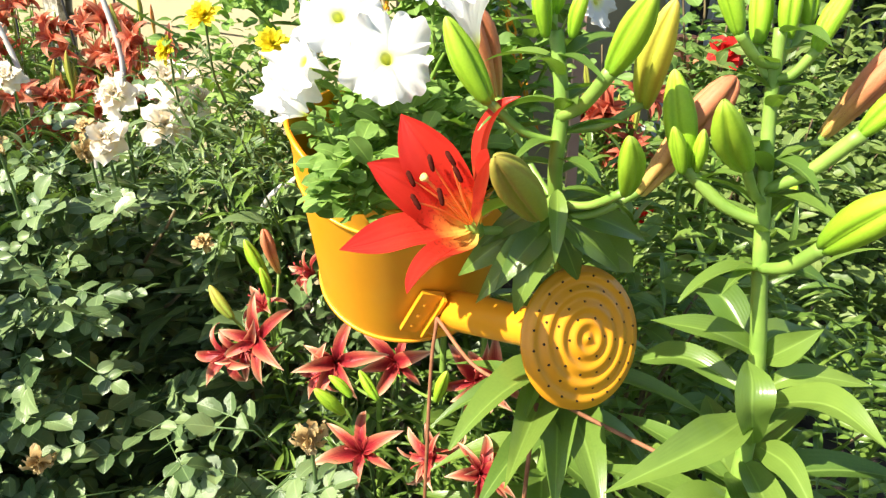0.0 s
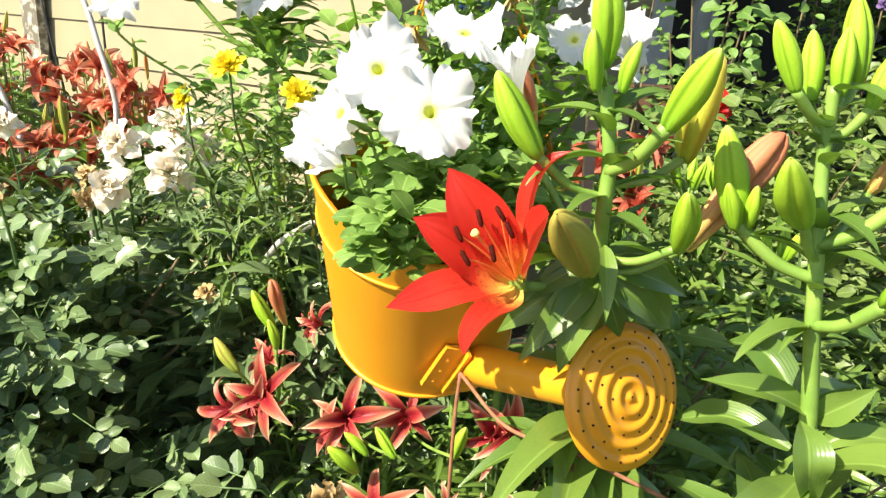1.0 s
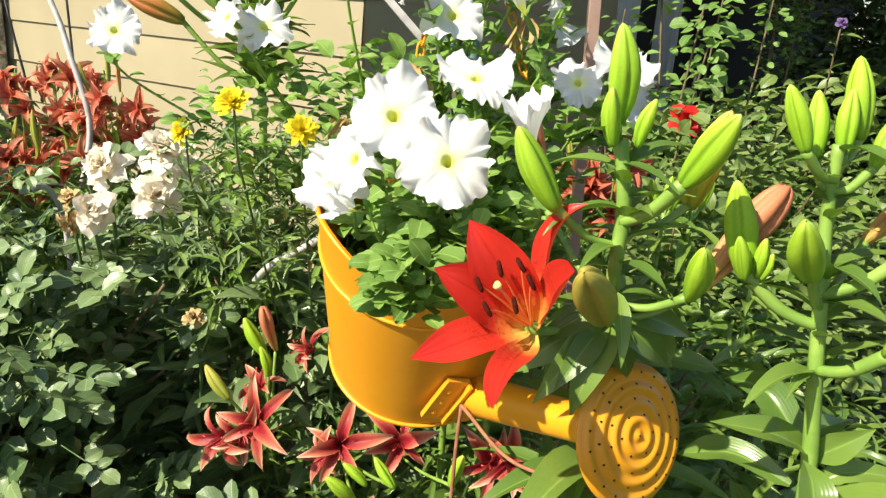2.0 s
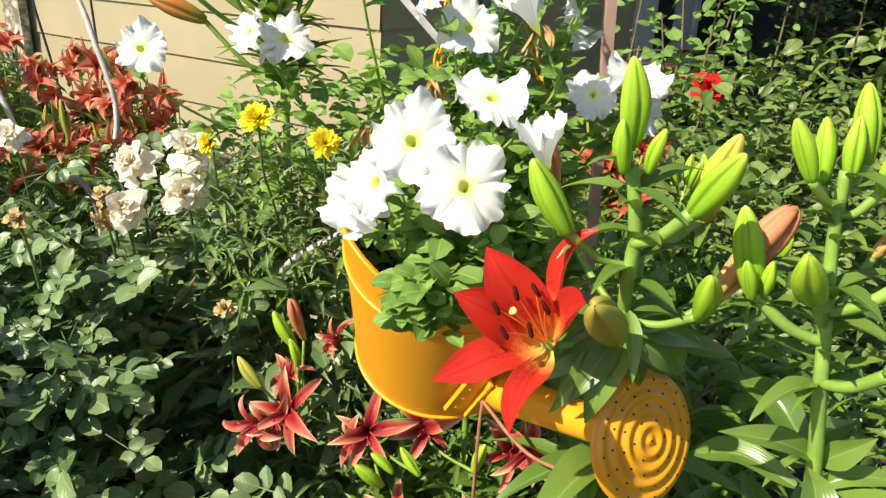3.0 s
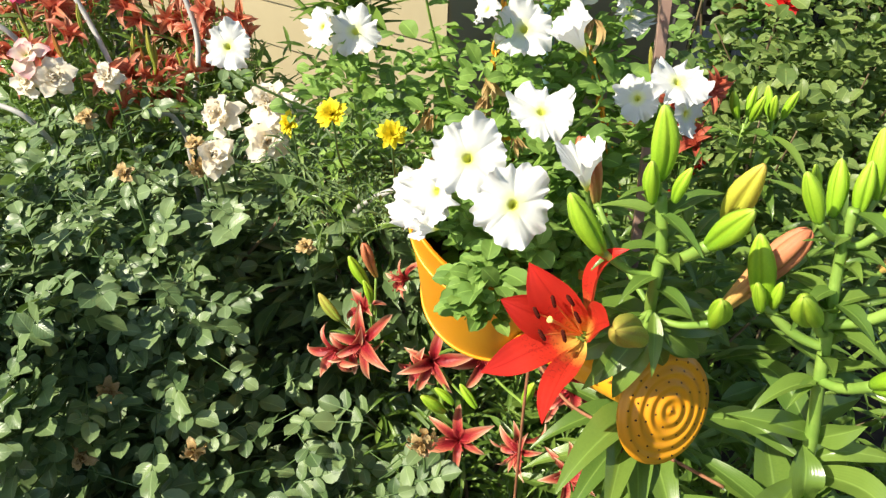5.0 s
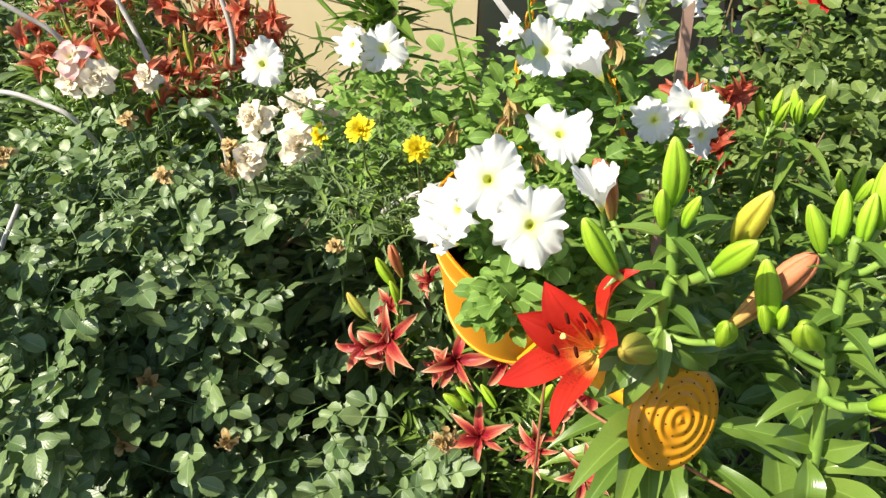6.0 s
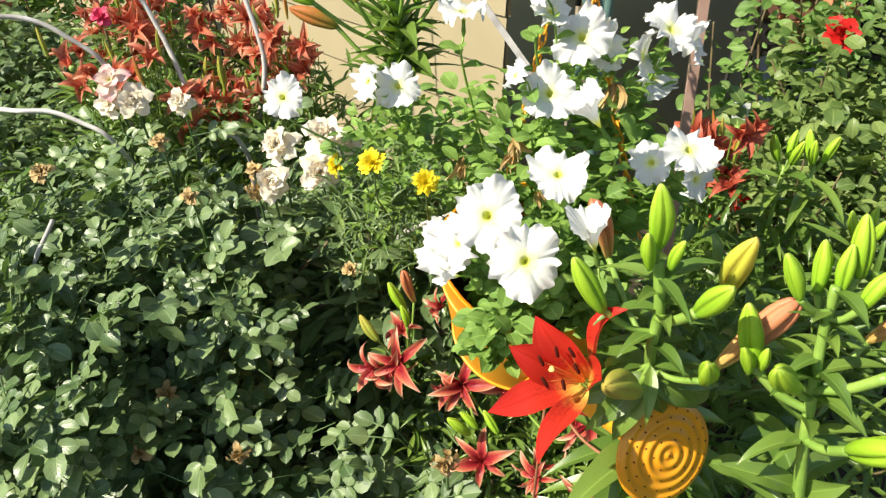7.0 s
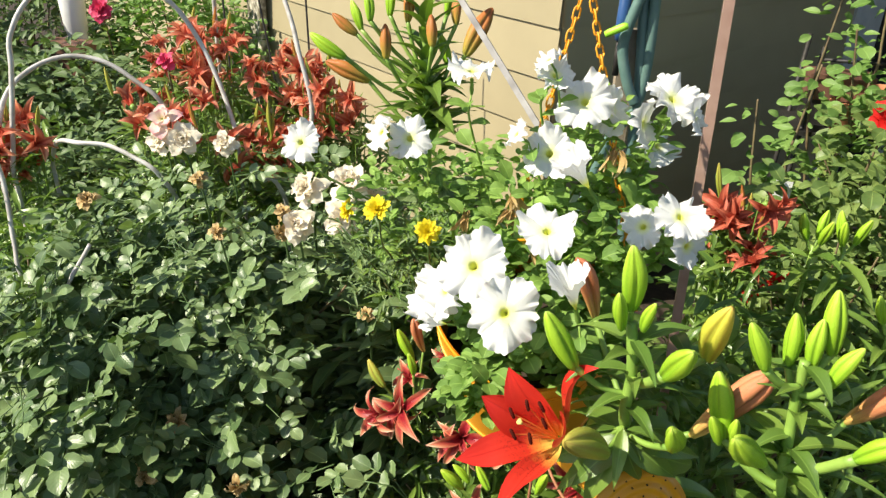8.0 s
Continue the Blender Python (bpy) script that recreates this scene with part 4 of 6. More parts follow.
def withered(at, fall, n, size, seed):
    """A spent flower: dry tan petals that hang in a twist."""
    r = random.Random(seed)
    pl = thing("withered_flower", at, "dry tan withered petunia flower hanging among leaves", "flower", "withered flowers")
    for k in range(n):
        way = Vector(fall) + Vector((r.gauss(0, 0.3), r.gauss(0, 0.3), r.gauss(0, 0.2)))
        part("petal", WITHERED[k % 2], pl, aim(Vector(at) + Vector((r.gauss(0, 0.003), r.gauss(0, 0.003), 0)), way, (r.gauss(0, 1), -1, 0.3), size * r.uniform(0.7, 1.2)))
    return pl


WITHERED = [mesh_of("petal", blade(1.0, 0.22, 0.9, 0.9, 0.3, 0.10, 1.6, 0.55, 5, 9, 2.0, 0.3, 1.6, 1), SPENT_PETAL), mesh_of("petal", blade(1.0, 0.16, -0.7, 0.9, 0.3, 0.12, 1.6, 0.5, 5, 9, 2.5, 0.0, -1.8, 2), SPENT_PETAL)]
for k, (at, fall, n, size) in enumerate((((-0.063, 0.800, 1.240), (-0.1, -0.2, -0.9), 7, 0.036), ((-0.137, 0.880, 1.170), (-0.2, -0.2, -0.8), 6, 0.030), ((-0.066, 0.800, 1.215), (-0.4, -0.3, -0.7), 6, 0.034), ((-0.128, 0.850, 1.172), (-0.3, -0.2, -0.8), 6, 0.028), ((0.055, 0.860, 1.290), (-0.1, -0.3, -0.9), 7, 0.034), ((-0.030, 0.790, 1.170), (0.3, -0.3, -0.7), 5, 0.026))):
    withered(at, fall, n, size, 70 + k)
petunia((0.08, 0.95, 1.0), "white petunia with flowers turned aside", [
    ((0.095, 0.756, 1.232), (-0.3, -0.75, 0.5), 0.025, 2), ((0.134, 0.752, 1.252), (0.15, -0.5, 0.75), 0.031, 0), ((0.146, 0.744, 1.220), (0.6, -0.7, 0.2), 0.026, 2)],
    [((0.09, 0.85, 1.17), (0.07, 0.09, 0.08), 130)], 100, 14, "white petunias")
petunia((-0.08, 1.0, 0.98), "white petunia in bloom behind the watering can", [
    ((-0.373, 0.859, 1.250), (0.0, -0.8, 0.55), 0.029, 0), ((-0.224, 0.890, 1.262), (0.1, -0.7, 0.7), 0.032, 1), ((-0.262, 0.880, 1.270), (-0.6, -0.5, 0.5), 0.026, 2), ((-0.026, 0.819, 1.287), (0.0, -0.75, 0.6), 0.034, 0),
    ((0.008, 0.855, 1.346), (-0.1, -0.75, 0.6), 0.036, 1), ((0.038, 0.875, 1.333), (0.35, -0.75, 0.35), 0.030, 0), ((0.082, 0.855, 1.326), (0.85, -0.35, 0.15), 0.030, 2), ((0.112, 0.860, 1.358), (0.3, -0.45, 0.75), 0.035, 2), ((-0.135, 0.853, 1.372), (0.0, -0.15, 1.0), 0.030, 2)],
    [((-0.05, 0.95, 1.16), (0.16, 0.12, 0.12), 420), ((-0.22, 0.95, 1.14), (0.12, 0.10, 0.10), 260), ((0.04, 0.92, 1.27), (0.08, 0.07, 0.08), 140)], 240, 12, "white petunias")
petunia((0.02, 0.98, 1.02), "white petunia with half open flowers near the chains", [
    ((0.106, 0.900, 1.285), (0.5, -0.5, 0.5), 0.028, 2), ((-0.031, 0.850, 1.376), (0.3, -0.45, 0.7), 0.025, 2), ((-0.040, 0.845, 1.396), (-0.5, -0.2, 0.8), 0.018, 2), ((0.140, 0.850, 1.345), (0.8, -0.3, 0.2), 0.025, 2), ((-0.068, 0.810, 1.310), (-0.7, -0.3, 0.5), 0.019, 2)],
    [((0.03, 0.95, 1.20), (0.10, 0.08, 0.09), 130)], 100, 15, "white petunias")


# ---- the rose bush ----
ROSE_LOBES = [(Vector((-0.72, 1.38, 0.43)), Vector((0.66, 0.52, 0.56)), 2300), (Vector((-0.85, 1.05, 0.49)), Vector((0.46, 0.42, 0.47)), 2200), (Vector((-0.40, 0.89, 0.30)), Vector((0.36, 0.20, 0.36)), 560)]
ROSE_C, ROSE_R = ROSE_LOBES[0][:2]


PETAL_FORMS = [(w, d, c, ph) for w, d, c, ph in ((0.75, 0.5, 0.4, 0), (0.70, 0.8, 0.2, 2), (0.66, 1.1, 0.0, 4))]


def petal_set(name, material, forms=None, tip=3.0, belly=0.6, wave=0.05):
    return [mesh_of(name, blade(1.0, w, d, 0.0, c, wave, tip, belly, 7, 6, 2.0, 0.2, 0.0, ph), material) for w, d, c, ph in forms or PETAL_FORMS]


def flower(owner, at, way, size, petals, n, label="", name="bloom", steep=82, spread=62, inner=0.5, spin=None, seed=0, rough=0.12):
    """A many-petalled flower: a green heart, and each petal a part of it, the inner ones upright, the outer ones spread."""
    r = random.Random(seed)
    base = face(at, way, r.random() * 6 if spin is None else spin, size)
    bloom = part(name, HEART, owner, base, label)
    for k in range(n):
        f = k / max(n - 1, 1)
        m = base @ Matrix.Rotation(k * 2.399 + r.gauss(0, rough), 4, "Z") @ Matrix.Rotation(radians(steep - spread * f) + r.gauss(0, rough), 4, "X") @ Matrix.Scale(inner + (1 - inner) * f * r.uniform(0.9, 1.1), 4)
        part("petal", petals[(0 if f < 0.4 else 1 if f < 0.75 else 2) % len(petals)], bloom, m)
    return bloom


HEART = mesh_of("heart", lathe([(0.01, -0.16), (0.07, -0.10), (0.10, 0.0), (0.07, 0.06), (0.005, 0.08)], 10), GREEN_STEM)
CREAM_SET, PINK_SET, SPENT_SET = petal_set("petal", CREAM_PETAL, tip=1.9, wave=0.22), petal_set("petal", PINK_PETAL, wave=0.09), petal_set("petal", SPENT_PETAL, ((0.62, 1.0, 0.5, 0), (0.55, 1.4, 0.3, 2), (0.50, 1.8, 0.2, 4)), 2.0, 0.6, 0.25)


def rose_bush():
    r = random.Random(21)
    bush = thing("rose_bush", (ROSE_C.x, ROSE_C.y, 0), "dense rose bush with dark glossy leaves and fading cream flowers", "rose bush")
    spots, lines = [], []
    for c, R, count in ROSE_LOBES:
        for _ in range(count):
            d = Vector((r.gauss(0, 1), r.gauss(-0.45, 1), r.gauss(0.2, 1))).normalized()
            if d.z < -0.8 or d.y > 0.75:
                continue
            k = r.uniform(0.80, 1.0) * (1.0 + 0.10 * noise.noise(d * 3.0 + c) + 0.07 * noise.noise(d * 7.0))
            p = c + Vector((d.x * R.x, d.y * R.y, d.z * R.z)) * k
            gap = noise.noise(p * 9.0) + 0.6 * noise.noise(p * 22.0)
            thin = -0.05 if p.z > 0.84 else 0.12
            if -0.54 < p.x < -0.18 and p.y > 0.93 and 0.45 < p.z < 0.765:
                thin = 0.60
            if gap < thin and r.random() < 0.93:
                if r.random() > 0.35:
                    continue
                p = c + (p - c) * r.uniform(0.45, 0.68)
            if p.z < 0.05 or p.x > -0.16 or any(((p.x - q.x) / S.x) ** 2 + ((p.y - q.y) / S.y) ** 2 + ((p.z - q.z) / S.z) ** 2 < 0.5 for q, S, _ in ROSE_LOBES if q != c):
                continue
            way = (Vector((d.x, d.y, r.uniform(-0.6, 0.5))) + Vector((r.gauss(0, 0.6), r.gauss(0, 0.6), 0))).normalized()
            up = (SUN * 0.55 + Vector((d.x * 0.3, d.y * 0.4, 0.45)) + Vector((r.gauss(0, 0.33), r.gauss(0, 0.33), r.gauss(0, 0.2)))).normalized()
            L = r.uniform(0.018, 0.032) if p.z > 0.88 else r.uniform(0.023, 0.043)
            sidev = way.cross(up).normalized()
            lines.append(tube([p - way * L * 1.2, p + way * L * 0.4, p + way * L * 1.5], 0.0011, 4))
            spots.append(aim(p + way * L * 1.5, way, up + Vector((r.gauss(0, 0.12), r.gauss(0, 0.12), 0)), L * 1.2))
            for t, sgn in ((0.5, 1), (0.5, -1), (1.3, 1), (1.3, -1)):
                if r.random() < 0.9:
                    spots.append(aim(p + way * L * (t - 0.1), way * 0.45 + sidev * sgn, up + Vector((r.gauss(0, 0.2), r.gauss(0, 0.2), 0)), L * r.uniform(0.8, 1.05)))
        for _ in range(count // 4):
            d = Vector((r.gauss(0, 1), r.gauss(0, 1), r.gauss(0, 1))).normalized()
            p = c + Vector((d.x * R.x, d.y * R.y, d.z * R.z)) * r.uniform(0.25, 0.66)
            if p.z > 0.05 and p.x < -0.2:
                for k in range(4):
                    a = r.uniform(0, 6.28)
                    spots.append(aim(p, (math.cos(a), math.sin(a), r.uniform(-0.3, 0.3)), (r.gauss(0, 0.4), r.gauss(0, 0.4), 1), r.uniform(0.035, 0.055)))
    for _ in range(15):
        p = Vector((r.uniform(-0.36, -0.15), r.uniform(0.75, 0.86), 0))
        p.z = 0.50 + 0.15 * math.sqrt(r.random()) + (p.y - 0.80) * 0.25
        a = r.uniform(-3.3, 0.2)
        way = Vector((math.cos(a), 0.5 * math.sin(a), r.uniform(0.0, 0.7))).normalized()
        up = (SUN * 0.5 + Vector((r.gauss(0, 0.25), -0.35 + r.gauss(0, 0.25), 0.3))).normalized()
        L = r.uniform(0.027, 0.037)
        sidev = way.cross(up).normalized()
        lines.append(tube([p - way * L * 1.0 - Vector((0, 0, L)), p, p + way * L * 1.5], 0.0013, 5))
        spots.append(aim(p + way * L * 1.4, way, up, L * 1.15))
        for t, sgn in ((0.2, 1), (0.3, -1), (1.05, 1), (1.1, -1)):
            if r.random() < 0.92:
                spots.append(aim(p + way * L * t, way * 0.5 + sidev * sgn, up + Vector((r.gauss(0, 0.22), r.gauss(0, 0.22), 0)), L * r.uniform(0.8, 1.05)))
    near = [k for k, m in reversed(list(enumerate(spots))) if m.translation.y < 1.0 and m.translation.z > 0.5 and m.translation.x > -0.75][:300]
    chosen = set(near)
    for k in near:
        part("leaf", ROSE_LEAVES[k % 4], bush, spots[k])
    part("foliage", mesh_of("foliage", scattered(ROSE_BLADES, [m for k, m in enumerate(spots) if k not in chosen]), ROSE_LEAF), bush, kind="stuff")
    part("stalk_work", mesh_of("stalk_work", merged(lines), DARK_STEM), bush, kind="stuff")
    for k in range(12):
        a = r.uniform(0, 6.28)
        d = Vector((math.cos(a), math.sin(a), 0))
        end = ROSE_C + Vector((d.x * ROSE_R.x * r.uniform(0.2, 0.9), d.y * ROSE_R.y * r.uniform(0.2, 0.9), ROSE_R.z * r.uniform(0.3, 0.85)))
        stem_part(bush, [(ROSE_C.x + d.x * 0.1, ROSE_C.y + d.y * 0.1, -0.02), (ROSE_C + (end - ROSE_C) * 0.5 + Vector((0, 0, -0.05))), end], 0.006, 0.0025, CANE, "cane", 6, 6)
    C, D, P, S = (CREAM_SET, 28, 78, 72), (CREAM_SET, 24, 74, 88), (PINK_SET, 11, 56, 50), (SPENT_SET, 24, 88, 75)
    fresh, brown = "fading cream rose", "withered brown rose"
    for at, way, size, mesh, lab in (
            ((-0.410, 1.160, 1.066), (0, -0.5, 0.8), 0.046, C, fresh), ((-0.506, 1.185, 1.035), (-0.4, -0.7, 0.5), 0.045, D, fresh), ((-0.422, 1.155, 1.000), (0.1, -0.8, 0.5), 0.045, D, fresh), ((-0.516, 1.146, 0.975), (0.2, -0.6, 0.5), 0.040, C, fresh),
            ((-0.380, 1.200, 1.030), (0.3, -0.5, 0.7), 0.034, D, fresh), ((-0.543, 1.139, 0.958), (-0.1, -0.7, -0.4), 0.028, S, brown), ((-0.550, 1.17, 0.985), (-0.3, -0.7, 0.5), 0.026, S, brown)) + (
            ((-0.945, 1.405, 1.062), (0, -0.6, 0.7), 0.050, P, "cream rose flushed pink"), ((-0.898, 1.400, 1.022), (0.3, -0.7, 0.4), 0.045, C, fresh), ((-0.950, 1.40, 1.015), (-0.3, -0.8, 0.4), 0.042, D, fresh), ((-0.791, 1.398, 1.025), (0, -0.6, 0.6), 0.034, D, fresh)) + (
            ((-0.757, 1.217, 1.010), (0, -0.6, 0.6), 0.026, S, brown), ((-0.95, 1.12, 0.98), (0, -0.6, 0.6), 0.030, S, brown), ((-0.628, 1.05, 0.985), (0, -0.6, 0.6), 0.024, S, brown), ((-0.361, 1.10, 0.825), (0, -0.6, 0.6), 0.024, S, brown),
            ((-0.658, 0.889, 0.668), (0, -0.7, 0.3), 0.030, S, brown), ((-0.676, 0.800, 0.615), (0, -0.7, 0.3), 0.030, S, brown), ((-0.496, 0.800, 0.635), (0.2, -0.7, -0.3), 0.028, S, brown), ((-0.138, 0.740, 0.725), (0.1, -0.8, -0.3), 0.030, S, brown)):
        flower(bush, at, way, size * (1.0 if mesh is S else 1.10), mesh[0], mesh[1], lab, "bloom" if mesh is not S else "spent_bloom", mesh[2], mesh[3], seed=r.random(), rough=0.32 if mesh is not S else 0.6)
        stem_part(bush, [Vector(at) - Vector(way).normalized() * 0.005, Vector(at) + Vector((0, 0.03, -0.12)), Vector(at) + Vector((-0.03, 0.1, -0.35))], 0.002, 0.0035, DARK_STEM, "stalk", 6, 6)


rose_bush()


# ---- shrubs and beds behind ----
def shrub(name, centre, radii, n, blades, material, size, label, category, seed, singles=0, canes=8, kind="", lean=(0, -0.3, 0.2), hollow=0.55):
    """A lumpy mound of leaves on thin canes."""
    r = random.Random(seed)
    c, R = Vector(centre), Vector(radii)
    sh = thing(name, (c.x, c.y, 0), label, category, kind=kind)
    spots = []
    while len(spots) < n:
        d = Vector((r.gauss(lean[0], 1), r.gauss(lean[1], 1), r.gauss(lean[2], 1))).normalized()
        k = r.uniform(hollow, 1.0) * (1 + 0.22 * noise.noise(d * 2.5 + c * 3) + 0.14 * noise.noise(d * 6 + c))
        p = c + Vector((d.x * R.x, d.y * R.y, d.z * R.z)) * k
        if p.z < 0.04:
            continue
        way = Vector((d.x, d.y, r.uniform(-0.4, 0.6))) + Vector((r.gauss(0, 0.6), r.gauss(0, 0.6), 0))
        spots.append(aim(p, way, (r.gauss(0, 0.35), -0.35 + r.gauss(0, 0.35), 1), r.uniform(*size)))
    meshes = [mesh_of("leaf", b, material) for b in blades]
    for k, m in enumerate(spots[:singles]):
        part("leaf", meshes[k % len(meshes)], sh, m)
    part("foliage", mesh_of("foliage", scattered(blades, spots[singles:]), material), sh, kind="stuff")
    for k in range(canes):
        a = r.uniform(0, 6.28)
        d = Vector((math.cos(a), math.sin(a), 0))
        end = c + Vector((d.x * R.x * 0.7, d.y * R.y * 0.7, R.z * r.uniform(0.2, 0.8)))
        stem_part(sh, [(c.x + d.x * 0.05, c.y + d.y * 0.05, -0.02), c.lerp(end, 0.5) + Vector((0, 0, -0.08)), end], 0.006, 0.002, CANE, "cane", 5, 5)
    return sh


ROUND_BLADES = PETUNIA_BLADES
shrub("low_bedding_plants", (0.26, 1.06, 0.48), (0.24, 0.20, 0.50), 800, SHRUB_BLADES + STRAP_BLADES, GREEN_LILY, (0.045, 0.09), "leafy bedding plants round the brown post", "bedding plants", 42, 100)
shrub("leafy_shrub", (1.00, 2.15, 0.42), (0.52, 0.5, 0.68), 3600, SHRUB_BLADES + ROUND_BLADES, SHRUB_LEAF, (0.022, 0.072), "leafy green shrub with oblong leaves", "shrub", 31, 120, 26)
shrub("leafy_shrub", (0.68, 1.85, 0.38), (0.40, 0.36, 0.62), 2700, SHRUB_BLADES + ROUND_BLADES, SHRUB_LEAF, (0.020, 0.062), "low leafy green shrub behind the lilies", "shrub", 32, 120, 26)
shrub("leafy_shrub", (1.75, 2.7, 0.45), (0.7, 0.6, 0.72), 2200, SHRUB_BLADES, SHRUB_LEAF, (0.06, 0.11), "tall leafy green shrub near the house", "shrub", 33, 0)
shrub("low_bedding_plants", (0.5, 1.2, 0.28), (0.5, 0.45, 0.52), 1400, STRAP_BLADES, GREEN_LILY, (0.08, 0.14), "low bed of narrow lily leaves", "bedding plants", 34, 100)
shrub("low_bedding_plants", (-0.24, 1.30, 0.46), (0.38, 0.22, 0.56), 2200, STRAP_BLADES + SHRUB_BLADES, ROSE_LEAF, (0.05, 0.11), "mixed narrow leaved plants behind the can", "bedding plants", 35, 120)
shrub("low_bedding_plants", (-0.02, 1.02, 0.30), (0.34, 0.24, 0.36), 900, STRAP_BLADES, GREEN_LILY, (0.05, 0.09), "narrow leaved lily foliage under the can", "bedding plants", 36, 160)
shrub("low_bedding_plants", (-0.95, 2.05, 0.42), (0.75, 0.28, 0.50), 1700, STRAP_BLADES, GREEN_LILY, (0.07, 0.13), "bed of lily foliage along the house wall", "bedding plants", 37, 60)
shrub("low_bedding_plants", (-0.32, 1.26, 0.86), (0.20, 0.10, 0.20), 240, STRAP_BLADES, STRAP_LEAF, (0.06, 0.10), "arching narrow olive leaves beside the can", "bedding plants", 44, 160)
shrub("low_bedding_plants", (-1.28, 1.25, 0.55), (0.25, 0.14, 0.38), 600, STRAP_BLADES, GREEN_LILY, (0.07, 0.13), "bright narrow leaves beside the rose bush", "bedding plants", 45, 60)
shrub("garden_hedge", (-2.35, 2.55, 0.30), (0.95, 0.80, 0.58), 8000, SHRUB_BLADES, HEDGE_LEAF, (0.05, 0.085), "shaded green hedge beside the house", "hedge", 38, 0)
shrub("garden_hedge", (-1.75, 1.95, 0.25), (0.45, 0.5, 0.60), 3200, SHRUB_BLADES, HEDGE_LEAF, (0.035, 0.065), "low shaded green bush beside the lilies", "hedge", 41, 0)
shrub("hanging_plant", (1.62, 3.2, 1.32), (0.15, 0.12, 0.30), 420, ROUND_BLADES, VINE_LEAF, (0.02, 0.036), "small leaved green plant hanging in the doorway", "hanging plant", 40, 0, hollow=0.2, canes=4)


def vine_strand(x, y, top, n, seed, bend=0.05):
    """A thin twining stem with broad leaves along it."""
    r = random.Random(seed)
    pl = thing("climbing_vine", (x, y, 0), "thin climbing vine with broad green leaves", "vine", "vines")
    line = smooth_line([(x, y, 0), (x + bend, y - 0.02, top * 0.45), (x - bend * 0.4, y, top * 0.75), (x + bend * 0.3, y + 0.02, top)], 12)
    part("stem", mesh_of("stem", tube(line, np.linspace(0.006, 0.003, len(line)), 6), CANE), pl)
    for k in range(n):
        p = Vector(line[int((0.35 + 0.65 * (k + 0.5) / n) * (len(line) - 1))])
        a = k * 2.399 + r.gauss(0, 0.4)
        way = Vector((math.cos(a), math.sin(a) - 0.3, r.uniform(-0.6, 0.3)))
        part("leaf", VINE_LEAVES[k % len(VINE_LEAVES)], pl, aim(p + way * r.uniform(0.01, 0.06), way, (r.gauss(-0.3, 0.5), -0.6 + r.gauss(0, 0.5), 0.8), r.uniform(0.022, 0.066)))


VINE_LEAVES = [mesh_of("leaf", b, VINE_LEAF) for b in ROUND_BLADES + SHRUB_BLADES[:2]]
vine_strand(0.68, 2.48, 1.34, 66, 61)
vine_strand(0.80, 2.44, 1.48, 80, 62, -0.05)
vine_strand(0.60, 2.22, 1.14, 70, 63)
vine_strand(0.94, 2.40, 1.30, 84, 64, 0.08)
vine_strand(0.46, 2.12, 1.05, 44, 65, -0.04)
vine_strand(1.02, 2.52, 1.42, 76, 66)
vine_strand(0.86, 2.30, 1.36, 80, 67, 0.06)
vine_strand(0.74, 2.36, 1.22, 70, 68, -0.07)
vine_strand(1.16, 2.46, 1.40, 70, 69, 0.05)


# ---- dusky two-tone lilies round the can ----
def star_petals(widths, length_mesh):
    return [mesh_of("petal", blade(1.0, w, d, 0.45, 0.15, 0.08, 1.5, 0.46, 7, 14, 1.6, 1.0, 0.3 * (k - 1), k, 1.0), length_mesh) for k, (w, d) in enumerate(widths)]


CRIMSON_FILAMENT = solid("crimson_filament", (0.38, 0.03, 0.04), (0.55, 0.08, 0.06), 50.0, 0.5)
DUSKY = star_petals(((0.19, 2.2), (0.26, 1.6), (0.21, 2.9)), DARK_PETAL)
NARROW = [mesh_of("leaf", b, GREEN_LILY) for b in STRAP_BLADES]


